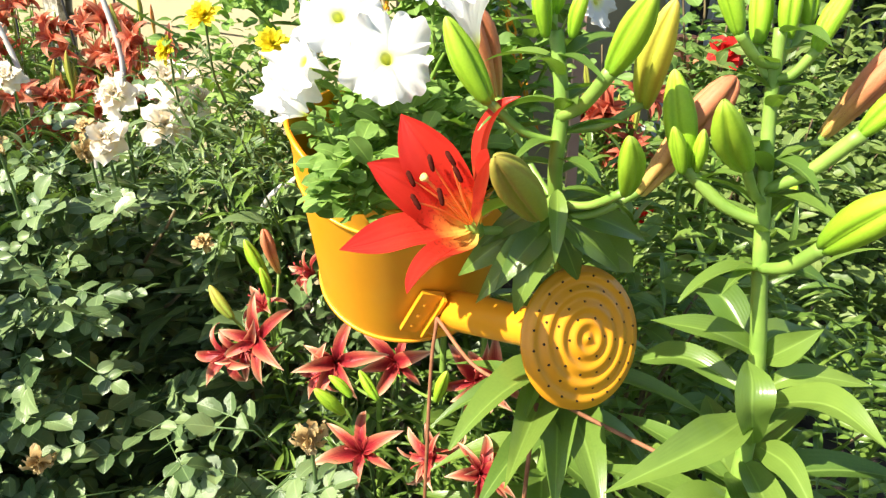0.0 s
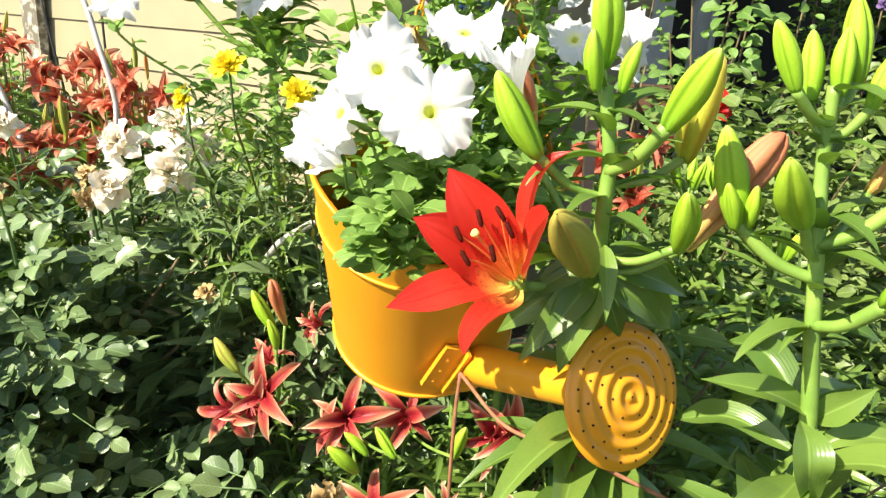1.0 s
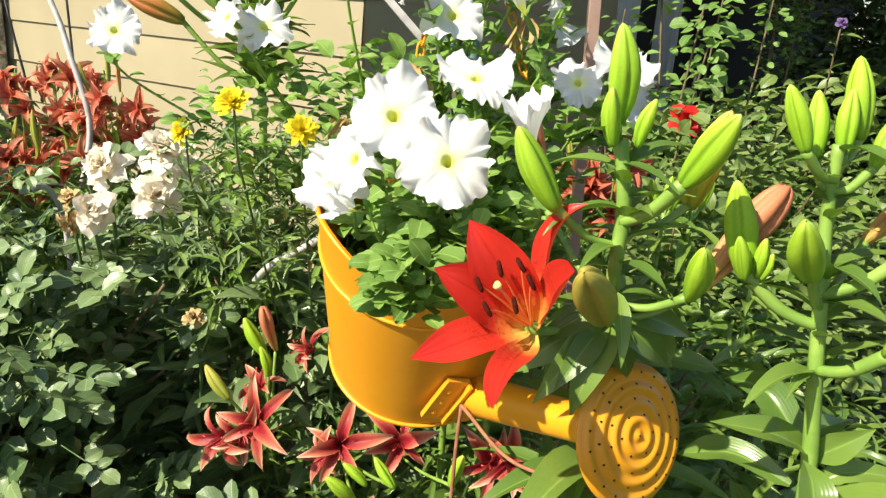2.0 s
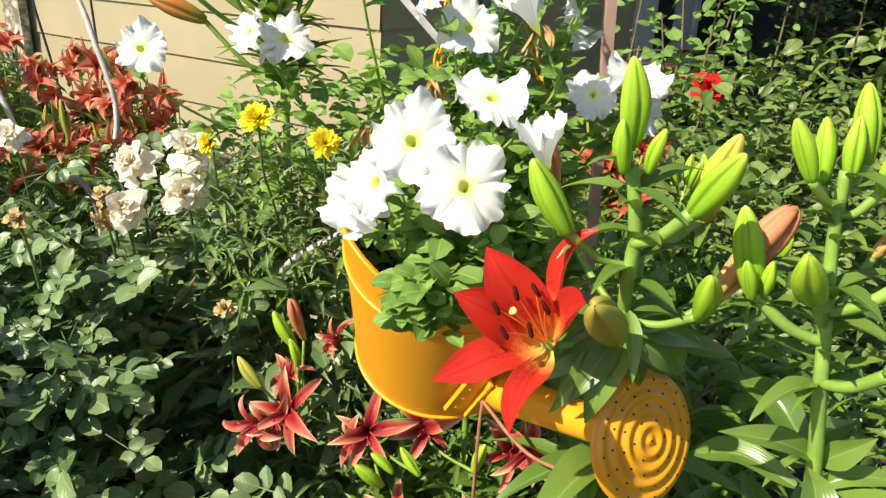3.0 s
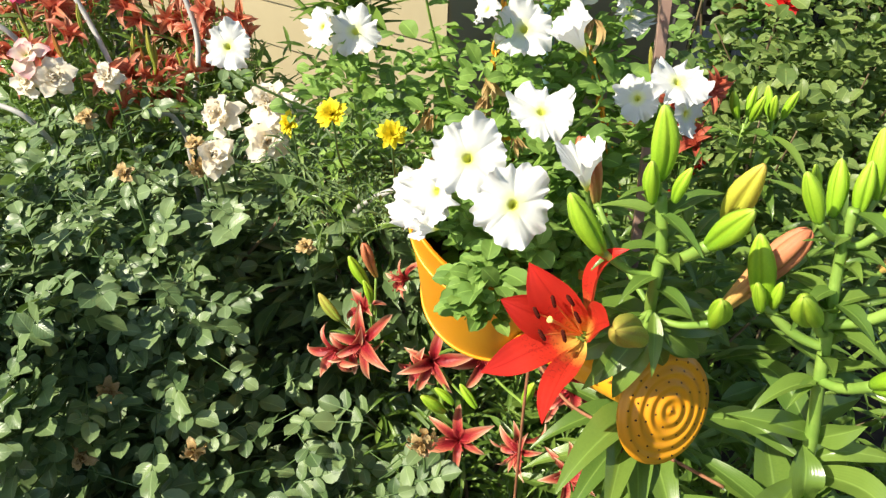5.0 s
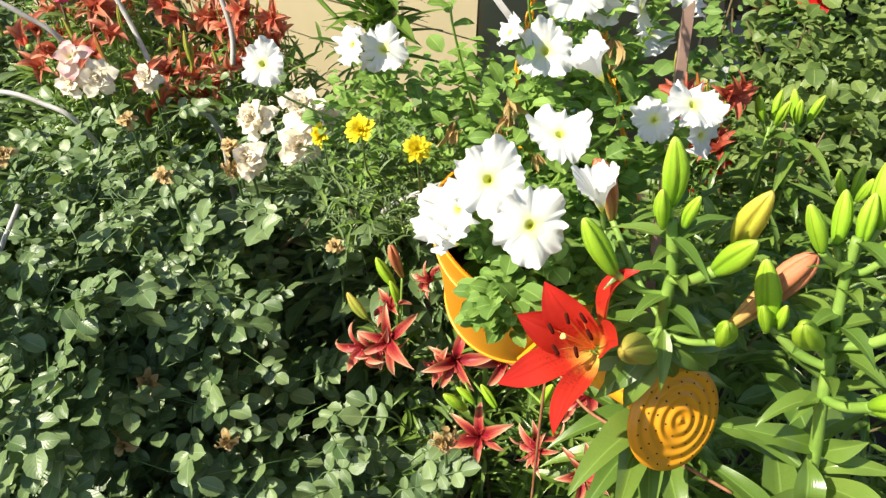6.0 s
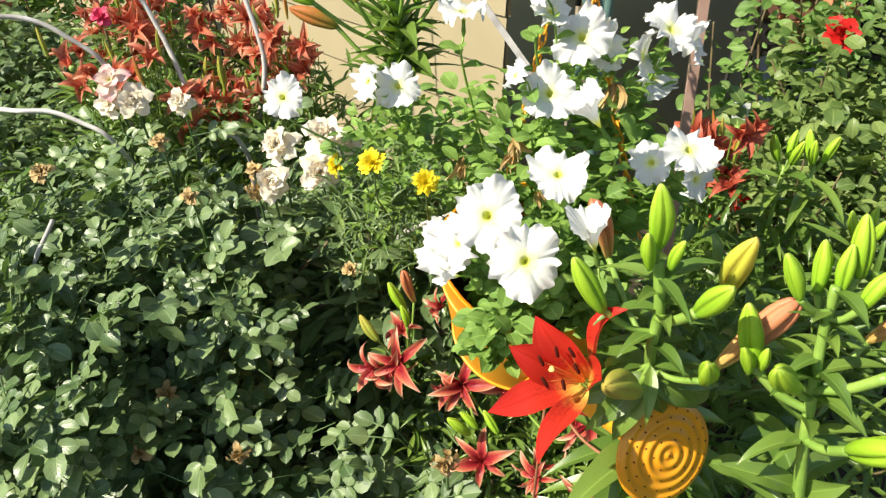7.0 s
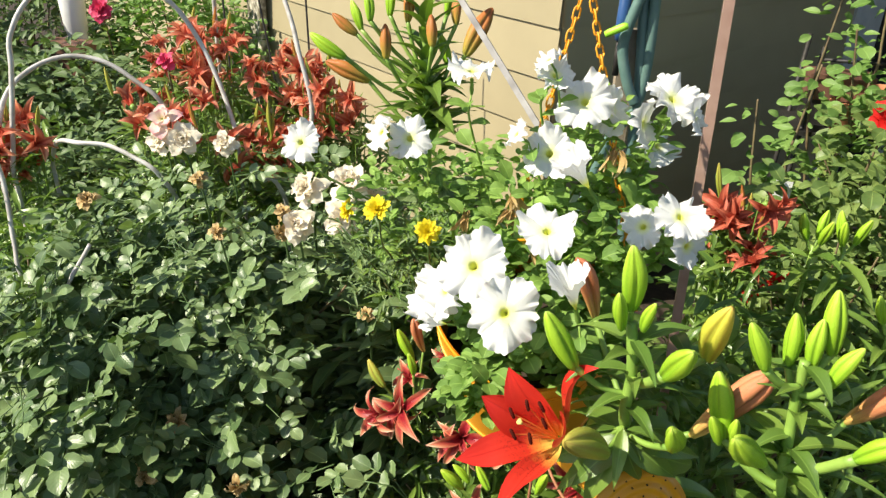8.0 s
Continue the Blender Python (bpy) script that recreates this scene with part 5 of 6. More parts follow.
def dusky_lily(at, way, size, foot, buds=(), seed=0, leaves=18):
    r = random.Random(seed)
    at, way = Vector(at), Vector(way).normalized()
    pl = thing("dusky_lily", (foot[0], foot[1], 0), "lily flower with orange tips and dark maroon centre", "lily", "dusky lilies")
    heart = at - way * 0.012
    trunk = [(foot[0], foot[1] + 0.16, 0), (foot[0], foot[1] + 0.12, at.z * 0.6), heart - way * 0.03 + Vector((0, 0.03, -0.03)), heart]
    stem_part(pl, trunk, 0.003, 0.002, DARK_STEM)
    bloom = part("bloom", mesh_of("bloom", lathe([(0.002, -0.008), (0.004, -0.003), (0.0035, 0.004), (0.0005, 0.006)], 10), GREEN_STEM), pl, face(heart, way))
    side = way.orthogonal().normalized()
    spin = r.random() * 6
    for k in range(6):
        out = Matrix.Rotation(spin + k * math.pi / 3 + r.gauss(0, 0.12), 3, way) @ side
        tip = heart + (out + way * r.uniform(0.05, 0.75)).normalized() * size * r.uniform(0.80, 1.20)
        petal_between(bloom, heart, tip, way, DUSKY[k % 3], r.uniform(0.9, 1.1))
    for k in range(6):
        out = Matrix.Rotation(spin + 0.5 + k * math.pi / 3, 3, way) @ side
        end = heart + way * 0.034 + out * 0.014
        part("stamen", mesh_of("stamen", tube([heart, heart + way * 0.02 + out * 0.005, end, end + out * 0.005], [0.0006, 0.0006, 0.0006, 0.0014], 5), CRIMSON_FILAMENT), bloom)
    line = smooth_line(trunk, 10)
    for k in range(leaves):
        p = Vector(line[int(len(line) * (0.35 + 0.55 * k / leaves))])
        a = k * 2.399 + seed
        d = Vector((math.cos(a), math.sin(a), r.uniform(-0.1, 0.6))).normalized()
        part("leaf", NARROW[k % 3], pl, aim(p, d, (0, 0, 1), r.uniform(0.05, 0.09)))
    for root, tip, kind in buds:
        bud_to(pl, root, tip, kind, Vector(line[-12]), 0.0021)


dusky_lily((-0.245, 0.945, 0.740), (-0.1, -0.9, 0.45), 0.082, (-0.23, 1.02), [((-0.232, 1.045, 0.800), (-0.250, 1.032, 0.876), "orange"), ((-0.240, 0.995, 0.815), (-0.270, 1.0, 0.871), "green"), ((-0.235, 0.985, 0.790), (-0.246, 0.985, 0.835), "green"), ((-0.288, 0.981, 0.754), (-0.323, 0.994, 0.801), "olive")], 1)
dusky_lily((-0.295, 0.965, 0.705), (-0.4, -0.8, 0.1), 0.075, (-0.27, 1.03), (), 2)
dusky_lily((-0.133, 0.925, 0.720), (0.0, -0.85, 0.5), 0.078, (-0.13, 1.0), [((-0.109, 0.832, 0.697), (-0.145, 0.819, 0.741), "green"), ((-0.095, 0.800, 0.742), (-0.124, 0.806, 0.769), "green"), ((-0.062, 0.790, 0.745), (-0.087, 0.806, 0.778), "green")], 3)
dusky_lily((-0.048, 0.945, 0.712), (0.1, -0.8, 0.5), 0.074, (-0.05, 1.0), [((0.009, 0.821, 0.726), (0.022, 0.815, 0.775), "green")], 4)
dusky_lily((0.060, 0.830, 0.755), (0.1, -0.9, 0.3), 0.072, (0.04, 0.93), (), 5)
dusky_lily((-0.086, 0.830, 0.640), (-0.1, -0.7, 0.7), 0.075, (-0.08, 0.90), (), 6)
dusky_lily((0.006, 0.825, 0.650), (0.2, -0.5, -0.4), 0.066, (0.01, 0.92), (), 7)
dusky_lily((0.066, 0.715, 0.700), (0.1, -0.7, 0.5), 0.066, (0.06, 0.82), (), 8)
dusky_lily((0.062, 0.7, 0.711), (0.2, -0.6, 0.6), 0.060, (0.09, 0.78), (), 13, 6)
dusky_lily((0.006, 0.78, 0.67), (-0.4, -0.5, 0.3), 0.058, (0.02, 0.86), (), 14, 6)
dusky_lily((0.076, 0.8, 0.777), (0.1, -0.8, 0.4), 0.060, (0.09, 0.88), (), 15, 6)
dusky_lily((-0.180, 1.020, 0.815), (-0.7, -0.6, 0.2), 0.06, (-0.17, 1.08), (), 9, 6)
dusky_lily((-0.250, 1.010, 0.760), (-0.2, -0.4, 0.8), 0.050, (-0.25, 1.06), (), 10, 8)
dusky_lily((-0.268, 0.950, 0.722), (0.3, -0.8, -0.1), 0.070, (-0.26, 1.04), (), 11, 4)
dusky_lily((-0.150, 0.93, 0.700), (-0.5, -0.6, 0.1), 0.062, (-0.15, 1.02), (), 12, 4)


# ---- russet lilies in the bed along the wall ----
STAR_FORMS = [(0.24, 1.5, 0), (0.31, 1.9, 1), (0.26, 2.4, 2)]


def star_set(material):
    return [mesh_of("petal", blade(1.0, w, d, 0.8, 0.1, 0.08, 1.6, 0.48, 5, 9, 1.5, 1.05, 0.35 * (ph - 1), ph), material) for w, d, ph in STAR_FORMS]


def star_flower(owner, at, way, size, petals, seed):
    r = random.Random(seed)
    base = face(at, way, r.random() * 6, size)
    opening = r.uniform(0.25, 1.05)
    bloom = part("bloom", HEART, owner, base)
    for k in range(6):
        m = base @ Matrix.Rotation(k * math.pi / 3 + r.gauss(0, 0.15), 4, "Z") @ Matrix.Rotation(opening + r.uniform(-0.25, 0.25), 4, "X") @ Matrix.Scale(r.uniform(0.85, 1.1), 4)
        part("petal", petals[k % 3], bloom, m)


RUSSET = star_set(RUSSET_PETAL)
SCARLET_STAR = star_set(SCARLET_PETAL)
DEEP_STAR = star_set(DEEP_PETAL)


def russet_clump(centre, spread, n, seed, label="clump of brick red lilies in full bloom", flowers=None, size=(0.056, 0.088), buds=6, leaves=320):
    r = random.Random(seed)
    c = Vector(centre)
    pl = thing("red_lily_clump", (c.x, c.y, 0), label, "lily", "red lily clumps")
    spots = []
    for k in range(leaves):
        p = c + Vector((r.gauss(0, 0.6) * spread[0], r.gauss(0, 0.6) * spread[1], -spread[2] * 0.5 - 0.5 * r.random() ** 1.3))
        a = r.uniform(0, 6.28)
        spots.append(aim(p, (math.cos(a), math.sin(a), r.uniform(-0.1, 0.9)), (0, -0.3, 1), r.uniform(0.06, 0.12)))
    if spots:
        part("foliage", mesh_of("foliage", scattered(STRAP_BLADES, spots), GREEN_LILY), pl, kind="stuff")
    for k in range(n):
        at = c + Vector((r.uniform(-1, 1) * spread[0], r.uniform(-1, 1) * spread[1], r.uniform(-1, 1) * spread[2]))
        way = Vector((r.gauss(0, 0.5), -0.7 + r.gauss(0, 0.4), 0.6 + r.gauss(0, 0.4))).normalized()
        star_flower(pl, at, way, r.uniform(*size), flowers or RUSSET, seed * 100 + k)
        stem_part(pl, [at - way * 0.003, at + Vector((0, 0.02, -0.08)), (c.x + (at.x - c.x) * 0.6, c.y + (at.y - c.y) * 0.6, 0)], 0.0011, 0.0020, GREEN_STEM, "stem", 5, 5)
        if k < buds:
            b0 = at + Vector((r.uniform(-0.06, 0.06), 0.0, 0.02))
            bud_to(pl, b0, b0 + Vector((r.uniform(-0.02, 0.02), 0, r.uniform(0.06, 0.09))), ("slim", "slim", "rusty")[k % 3])


russet_clump((-1.17, 1.92, 1.05), (0.14, 0.10, 0.095), 36, 51)
russet_clump((-0.86, 1.96, 0.99), (0.11, 0.09, 0.10), 31, 52)
russet_clump((-0.70, 1.87, 0.99), (0.10, 0.08, 0.10), 18, 53)
russet_clump((-0.83, 1.70, 0.91), (0.12, 0.06, 0.06), 14, 54)
russet_clump((-1.42, 1.42, 0.945), (0.10, 0.08, 0.07), 20, 55)
russet_clump((-1.06, 1.62, 0.98), (0.12, 0.06, 0.06), 10, 56)
russet_clump((0.325, 1.41, 0.975), (0.06, 0.08, 0.07), 14, 57, "clump of dark red lilies by the brown post", DEEP_STAR)
russet_clump((0.50, 1.78, 0.62), (0.05, 0.05, 0.05), 4, 58, "small scarlet flowers low in the bed", SCARLET_STAR, (0.035, 0.05), 0, 60)


# ---- the scarlet double flower on its cane, and magenta flowers ----
RUFFLED_FORMS = ((0.7, 0.3, 0.3, 0), (0.6, 0.7, 0.2, 2), (0.75, 0.9, 0.1, 4))


def cane_flower(at, foot, way, size, petals, n, label, category):
    at = Vector(at)
    pl = thing("flowering_cane", (foot[0], foot[1], 0), label, category)
    stem_part(pl, [(foot[0], foot[1], 0), (foot[0], foot[1], at.z * 0.6), at], 0.006, 0.003, CANE, "cane")
    flower(pl, at, way, size, petals, n, steep=70, spread=64, inner=0.6, seed=n)
    r = random.Random(5)
    for k in range(14):
        p = Vector((foot[0], foot[1], at.z * 0.6)).lerp(at, k / 14)
        a = k * 2.4
        part("leaf", SHRUB_LEAVES[k % 3], pl, aim(p, (math.cos(a), math.sin(a), r.uniform(-0.2, 0.5)), (0, -0.2, 1), r.uniform(0.05, 0.09)))


SHRUB_LEAVES = [mesh_of("leaf", b, SHRUB_LEAF) for b in SHRUB_BLADES]
SCARLET_SET, MAGENTA_SET = petal_set("petal", SCARLET_PETAL, RUFFLED_FORMS, 2.2, 0.6, 0.1), petal_set("petal", MAGENTA_PETAL, RUFFLED_FORMS, 2.2, 0.6, 0.1)
cane_flower((0.765, 2.062, 1.045), (0.74, 2.10), (-0.1, -0.85, 0.4), 0.062, SCARLET_SET, 16, "scarlet ruffled flower on a bare cane", "flower")
PURPLE_SET = petal_set("petal", petalled("purple_petal", [(0.0, (0.14, 0.09, 0.24)), (1.0, (0.22, 0.14, 0.36))], 0.5, 0.3, 0.1), RUFFLED_FORMS, 2.2, 0.6, 0.1)
cane_flower((1.497, 2.60, 1.345), (1.52, 2.66), (-0.2, -0.8, 0.3), 0.026, PURPLE_SET, 14, "small purple flower on a thin leafy cane", "flower")
cane_flower((-1.17, 1.80, 1.09), (-1.17, 1.85), (0, -0.7, 0.6), 0.035, MAGENTA_SET, 12, "small magenta flower among red lilies", "flower")
cane_flower((-2.42, 3.25, 0.92), (-2.42, 3.30), (0, -0.8, 0.4), 0.075, MAGENTA_SET, 24, "magenta flower head by the hedge", "flower")


# ---- yellow double daisies ----
def daisy_plant():
    pl = thing("yellow_daisy", (-0.23, 0.95, 0), "bright yellow double daisies on leafy green stems", "daisy")
    r = random.Random(8)
    fern = []
    for _ in range(520):
        p = Vector((r.gauss(-0.23, 0.06), r.gauss(0.90, 0.035), r.uniform(0.98, 1.15)))
        a = r.uniform(0, 6.28)
        fern.append(aim(p, (math.cos(a), math.sin(a), r.uniform(0.0, 0.9)), (0, -0.3, 1), r.uniform(0.016, 0.034)))
    part("foliage", mesh_of("foliage", scattered(STRAP_BLADES, fern), HEDGE_LEAF), pl, kind="stuff")
    rays = petal_set("petal", YELLOW_PETAL, ((0.36, 0.3, 0.2, 0), (0.34, 0.5, 0.2, 1), (0.38, 0.8, 0.1, 2)), 2.6, 0.62, 0.04)
    for at, way, size in (((-0.244, 0.806, 1.187), (-0.1, -0.7, 0.7), 0.028), ((-0.176, 0.810, 1.162), (0.2, -0.8, 0.5), 0.026), ((-0.313, 0.887, 1.143), (-0.5, -0.5, 0.3), 0.025)):
        at = Vector(at)
        flower(pl, at, way, size * 0.80, rays, 58, steep=84, spread=70, inner=0.55, seed=r.random())
        foot = Vector((at.x * 0.8 - 0.05, 1.22, 0.75))
        stem_part(pl, [at - Vector(way).normalized() * 0.002, at + Vector((0, 0.02, -0.06)), foot, (foot.x, foot.y, 0)], 0.0012, 0.002, DARK_STEM)
        for k in range(16):
            p = at.lerp(foot, 0.1 + 0.8 * k / 16) + Vector((0, 0.01, -0.01))
            a = k * 2.4
            part("leaf", NARROW[k % 3], pl, aim(p, (math.cos(a), math.sin(a), r.uniform(-0.1, 0.6)), (0, -0.2, 1), r.uniform(0.05, 0.08)))


daisy_plant()


# ---- the brown-budded lily in front of the wall ----
def bud_lily():
    r = random.Random(9)
    pl = thing("lily_plant", (-0.27, 1.22, 0), "tall lily with a head of brown and green buds", "lily", "tall lilies")
    trunk = [(-0.27, 1.25, 0.0), (-0.27, 1.22, 0.7), (-0.27, 1.19, 1.15), (-0.28, 1.20, 1.27), (-0.29, 1.22, 1.38)]
    stem_part(pl, trunk, 0.008, 0.006)
    for root, tip, kind in (((-0.395, 1.113, 1.311), (-0.455, 1.108, 1.348), "green"), ((-0.398, 1.183, 1.335), (-0.442, 1.179, 1.369), "brown"), ((-0.382, 1.200, 1.253), (-0.461, 1.188, 1.284), "brown"),
                            ((-0.337, 1.151, 1.305), (-0.344, 1.167, 1.361), "brown"), ((-0.400, 1.211, 1.337), (-0.422, 1.221, 1.386), "green"), ((-0.258, 1.152, 1.331), (-0.265, 1.166, 1.382), "brown"),
                            ((-0.317, 1.211, 1.357), (-0.322, 1.227, 1.411), "brown"), ((-0.247, 1.242, 1.279), (-0.268, 1.255, 1.334), "green"), ((-0.208, 1.183, 1.315), (-0.172, 1.219, 1.391), "brown"),
                            ((-0.240, 1.253, 1.351), (-0.241, 1.268, 1.402), "brown"), ((-0.364, 1.148, 1.365), (-0.375, 1.161, 1.416), "green"), ((-0.348, 1.209, 1.365), (-0.353, 1.224, 1.418), "green"),
                            ((-0.264, 1.281, 1.360), (-0.265, 1.296, 1.411), "green")):
        bud_to(pl, root, tip, kind, Vector(root).lerp(Vector((-0.285, 1.205, root[2] - 0.10)), 0.8), 0.0034)
    leaf_ring(pl, trunk[2:5], 40, 0.085, 1.1, -0.6, 0.4, 12)
    leaf_ring(pl, trunk[2:4], 40, 0.11, 1.3, -0.2, 1.4, 16)
    leaf_ring(pl, trunk[1:3], 30, 0.13, 1.0, 0.2, 0.4, 13)


bud_lily()


def far_bud_lily(x, y, z, seed):
    r = random.Random(seed)
    pl = thing("lily_plant", (x, y, 0), "young lily with small green buds in the bed", "lily", "tall lilies")
    trunk = [(x, y, 0), (x, y, z * 0.6), (x, y, z - 0.06)]
    stem_part(pl, trunk, 0.005, 0.004)
    for k in range(3):
        a = 2.1 * k + seed
        root = Vector((x + 0.015 * math.cos(a), y + 0.015 * math.sin(a), z - 0.05))
        bud_to(pl, root, root + Vector((0.02 * math.cos(a), 0.02 * math.sin(a), 0.06)), "green", (x, y, z - 0.07), 0.0030)
    leaf_ring(pl, trunk[1:3], 24, 0.12, 1.0, 0.1, 0.2, seed)


far_bud_lily(0.486, 1.439, 0.995, 1)
far_bud_lily(0.546, 1.444, 0.995, 2)
far_bud_lily(0.62, 1.30, 0.90, 3)


# ---- hoops, stakes, wires, chains, post, hose ----
def rod(name, points, r, material, label, category, group="", n=10, sides=8):
    line = smooth_line(points, n)
    return lone(name, mesh_of(name, tube(line, r, sides), material), Matrix.Identity(4), label, category, group)


HOOP = "curved weathered metal plant support hoop"
rod("support_hoop", [(-1.40, 1.38, 0.0), (-1.40, 1.38, 0.9), (-1.377, 1.415, 1.056), (-1.365, 1.505, 1.114), (-1.303, 1.566, 1.141), (-1.225, 1.60, 1.129), (-1.154, 1.615, 1.086), (-1.084, 1.628, 1.016), (-1.05, 1.63, 0.85), (-1.05, 1.63, 0.0)], 0.0062, GREY_ROD, HOOP, "plant support", "hoops")
rod("support_hoop", [(-1.35, 1.36, 0.0), (-1.35, 1.37, 0.9), (-1.342, 1.448, 1.215), (-1.301, 1.50, 1.30), (-1.204, 1.614, 1.369), (-1.093, 1.706, 1.279), (-1.031, 1.729, 1.189), (-0.973, 1.718, 1.078), (-0.916, 1.685, 0.947), (-0.89, 1.68, 0.0)], 0.0062, GREY_ROD, HOOP, "plant support", "hoops")
rod("support_hoop", [(-0.80, 1.75, 0.0), (-0.775, 1.75, 0.80), (-0.745, 1.77, 0.92), (-0.738, 1.78, 1.02), (-0.775, 1.80, 1.15), (-0.815, 1.84, 1.24), (-0.90, 1.90, 1.38), (-1.02, 1.98, 1.42), (-1.15, 2.06, 1.30), (-1.20, 2.1, 0.0)], 0.0066, GREY_ROD, HOOP, "plant support", "hoops")
rod("support_hoop", [(-1.34, 1.50, 0.0), (-1.33, 1.48, 0.88), (-1.26, 1.43, 0.965), (-1.157, 1.378, 0.992), (-1.087, 1.385, 0.991), (-1.025, 1.387, 0.969), (-0.968, 1.39, 0.934), (-0.945, 1.44, 0.82), (-0.94, 1.5, 0.0)], 0.0055, GREY_ROD, HOOP, "plant support", "hoops")
rod("garden_stake", [(-1.22, 1.19, 1.05), (-1.193, 1.173, 0.958), (-1.157, 1.125, 0.851), (-1.126, 1.10, 0.776), (-1.10, 1.2, 0.6), (-1.08, 1.25, 0.0)], 0.005, GREY_ROD, "thin weathered garden stake", "stake", "stakes")
rod("garden_stake", [(-0.865, 1.0, 0.95), (-0.907, 0.965, 0.858), (-0.94, 1.06, 0.75), (-1.0, 1.2, 0.0)], 0.004, GREY_ROD, "thin weathered garden stake", "stake", "stakes")
rod("garden_stake", [(-0.722, 1.431, 0.930), (-0.706, 1.436, 0.936), (-0.690, 1.44, 0.922), (-0.684, 1.47, 0.86), (-0.68, 1.50, 0.0)], 0.0055, GREY_ROD, "short curved metal stake", "stake", "stakes")
rod("garden_stake", [(-0.12, 1.06, 1.00), (-0.19, 1.095, 0.95), (-0.27, 1.15, 0.88), (-0.33, 1.25, 0.75), (-0.40, 1.35, 0.0)], 0.0055, GREY_ROD, "leaning grey metal stake beside the can", "stake", "stakes")
for x0, y0, x1, y1, top in ((-0.95, 2.30, -0.99, 2.36, 1.5), (-1.22, 2.25, -1.28, 2.34, 1.5), (-1.0, 2.15, -1.08, 2.2, 1.25)):
    rod("wire_stake", [(x0, y0, 0), (x0, y0, 0.8), (x1, y1, top)], 0.0035, DARK_IRON, "dark thin wire stake by the wall", "stake", "stakes")
WIRE = "thin rust-coloured wire stand under the can"
WIRES = thing("wire_stand", (0.0, 0.80, 0), WIRE, "wire stand")
for pts in ([(0.006, 0.762, 0.874), (0.0, 0.745, 0.74), (-0.005, 0.76, 0.0)], [(0.006, 0.762, 0.874), (0.051, 0.695, 0.849), (0.109, 0.638, 0.856), (0.166, 0.612, 0.840), (0.219, 0.585, 0.827)], [(0.109, 0.638, 0.856), (0.096, 0.595, 0.772), (0.085, 0.60, 0.0)]):
    line = smooth_line(pts, 8)
    part("wire", mesh_of("wire", tube(line, 0.0022, 7), RUST_WIRE), WIRES)


def chain(top, bottom, label):
    top, bottom = Vector(top), Vector(bottom)
    ch = thing("hanging_chain", bottom, label, "chain", "chains")
    pts = [(0.0044 * math.cos(a), 0.0062 * math.sin(a), 0) for a in np.linspace(0, 2 * np.pi, 13)]
    pts = [(x, y + (0.003 if y > 0 else -0.003), 0) for x, y, _ in pts]
    link = mesh_of("link", tube(pts, 0.0015, 6), CHAIN_PAINT)
    n = int((top - bottom).length / 0.0142)
    way = (top - bottom).normalized()
    for k in range(n + 1):
        m = aim(bottom + way * (k * 0.0142), way, (0, -1, 0.1)) @ Matrix.Rotation(radians(90) * (k % 2) + 0.3, 4, "Y")
        part("link", link, ch, m)


CHAIN_PAINT = solid("orange_chain_paint", (0.76, 0.30, 0.012), (0.84, 0.38, 0.02), 60.0, 0.5)
chain((-0.012, 0.937, 1.47), (-0.083, 0.843, 1.085), "orange painted hanging chain of the planter")
chain((-0.004, 0.937, 1.47), (0.110, 0.850, 1.075), "orange painted hanging chain of the planter")
POST_M = Matrix.Translation((0.186, 1.041, 1.185)) @ Matrix.Rotation(radians(-2), 4, "Y") @ Matrix.Translation((0, 0, -1.185))
lone("metal_post", flat(mesh_of("metal_post", box_shape(-0.007, 0.007, -0.007, 0.007, 0, 1.9), BROWN_BAR)), POST_M, "slender brown painted square metal post", "post")
rod("hanger_arm", [(0.186, 1.041, 1.895), (0.15, 1.02, 1.93), (0.06, 0.985, 1.90), (-0.006, 0.945, 1.80), (-0.008, 0.938, 1.60), (-0.008, 0.937, 1.465)], 0.006, BROWN_BAR, "curved brown metal hanger arm", "hanger")
lone("weathered_board", flat(mesh_of("weathered_board", box_shape(-0.075, 0.075, -0.02, 0.02, 0, 1.9), PEELED_BOARD)), pose(-1.88, 3.82, 0, 0, 0, -39), "upright grey weathered board by the wall", "board")
lath = aim((-0.03, 0.965, 1.24), Vector((-0.18, 0.143, 0.185)), (0, -1, 0.2))
lone("lath", flat(mesh_of("lath", box_shape(-0.0045, 0.0045, -0.02, 0.42, -0.003, 0.003), GREY_WOOD)), lath, "leaning grey weathered wooden lath", "lath")


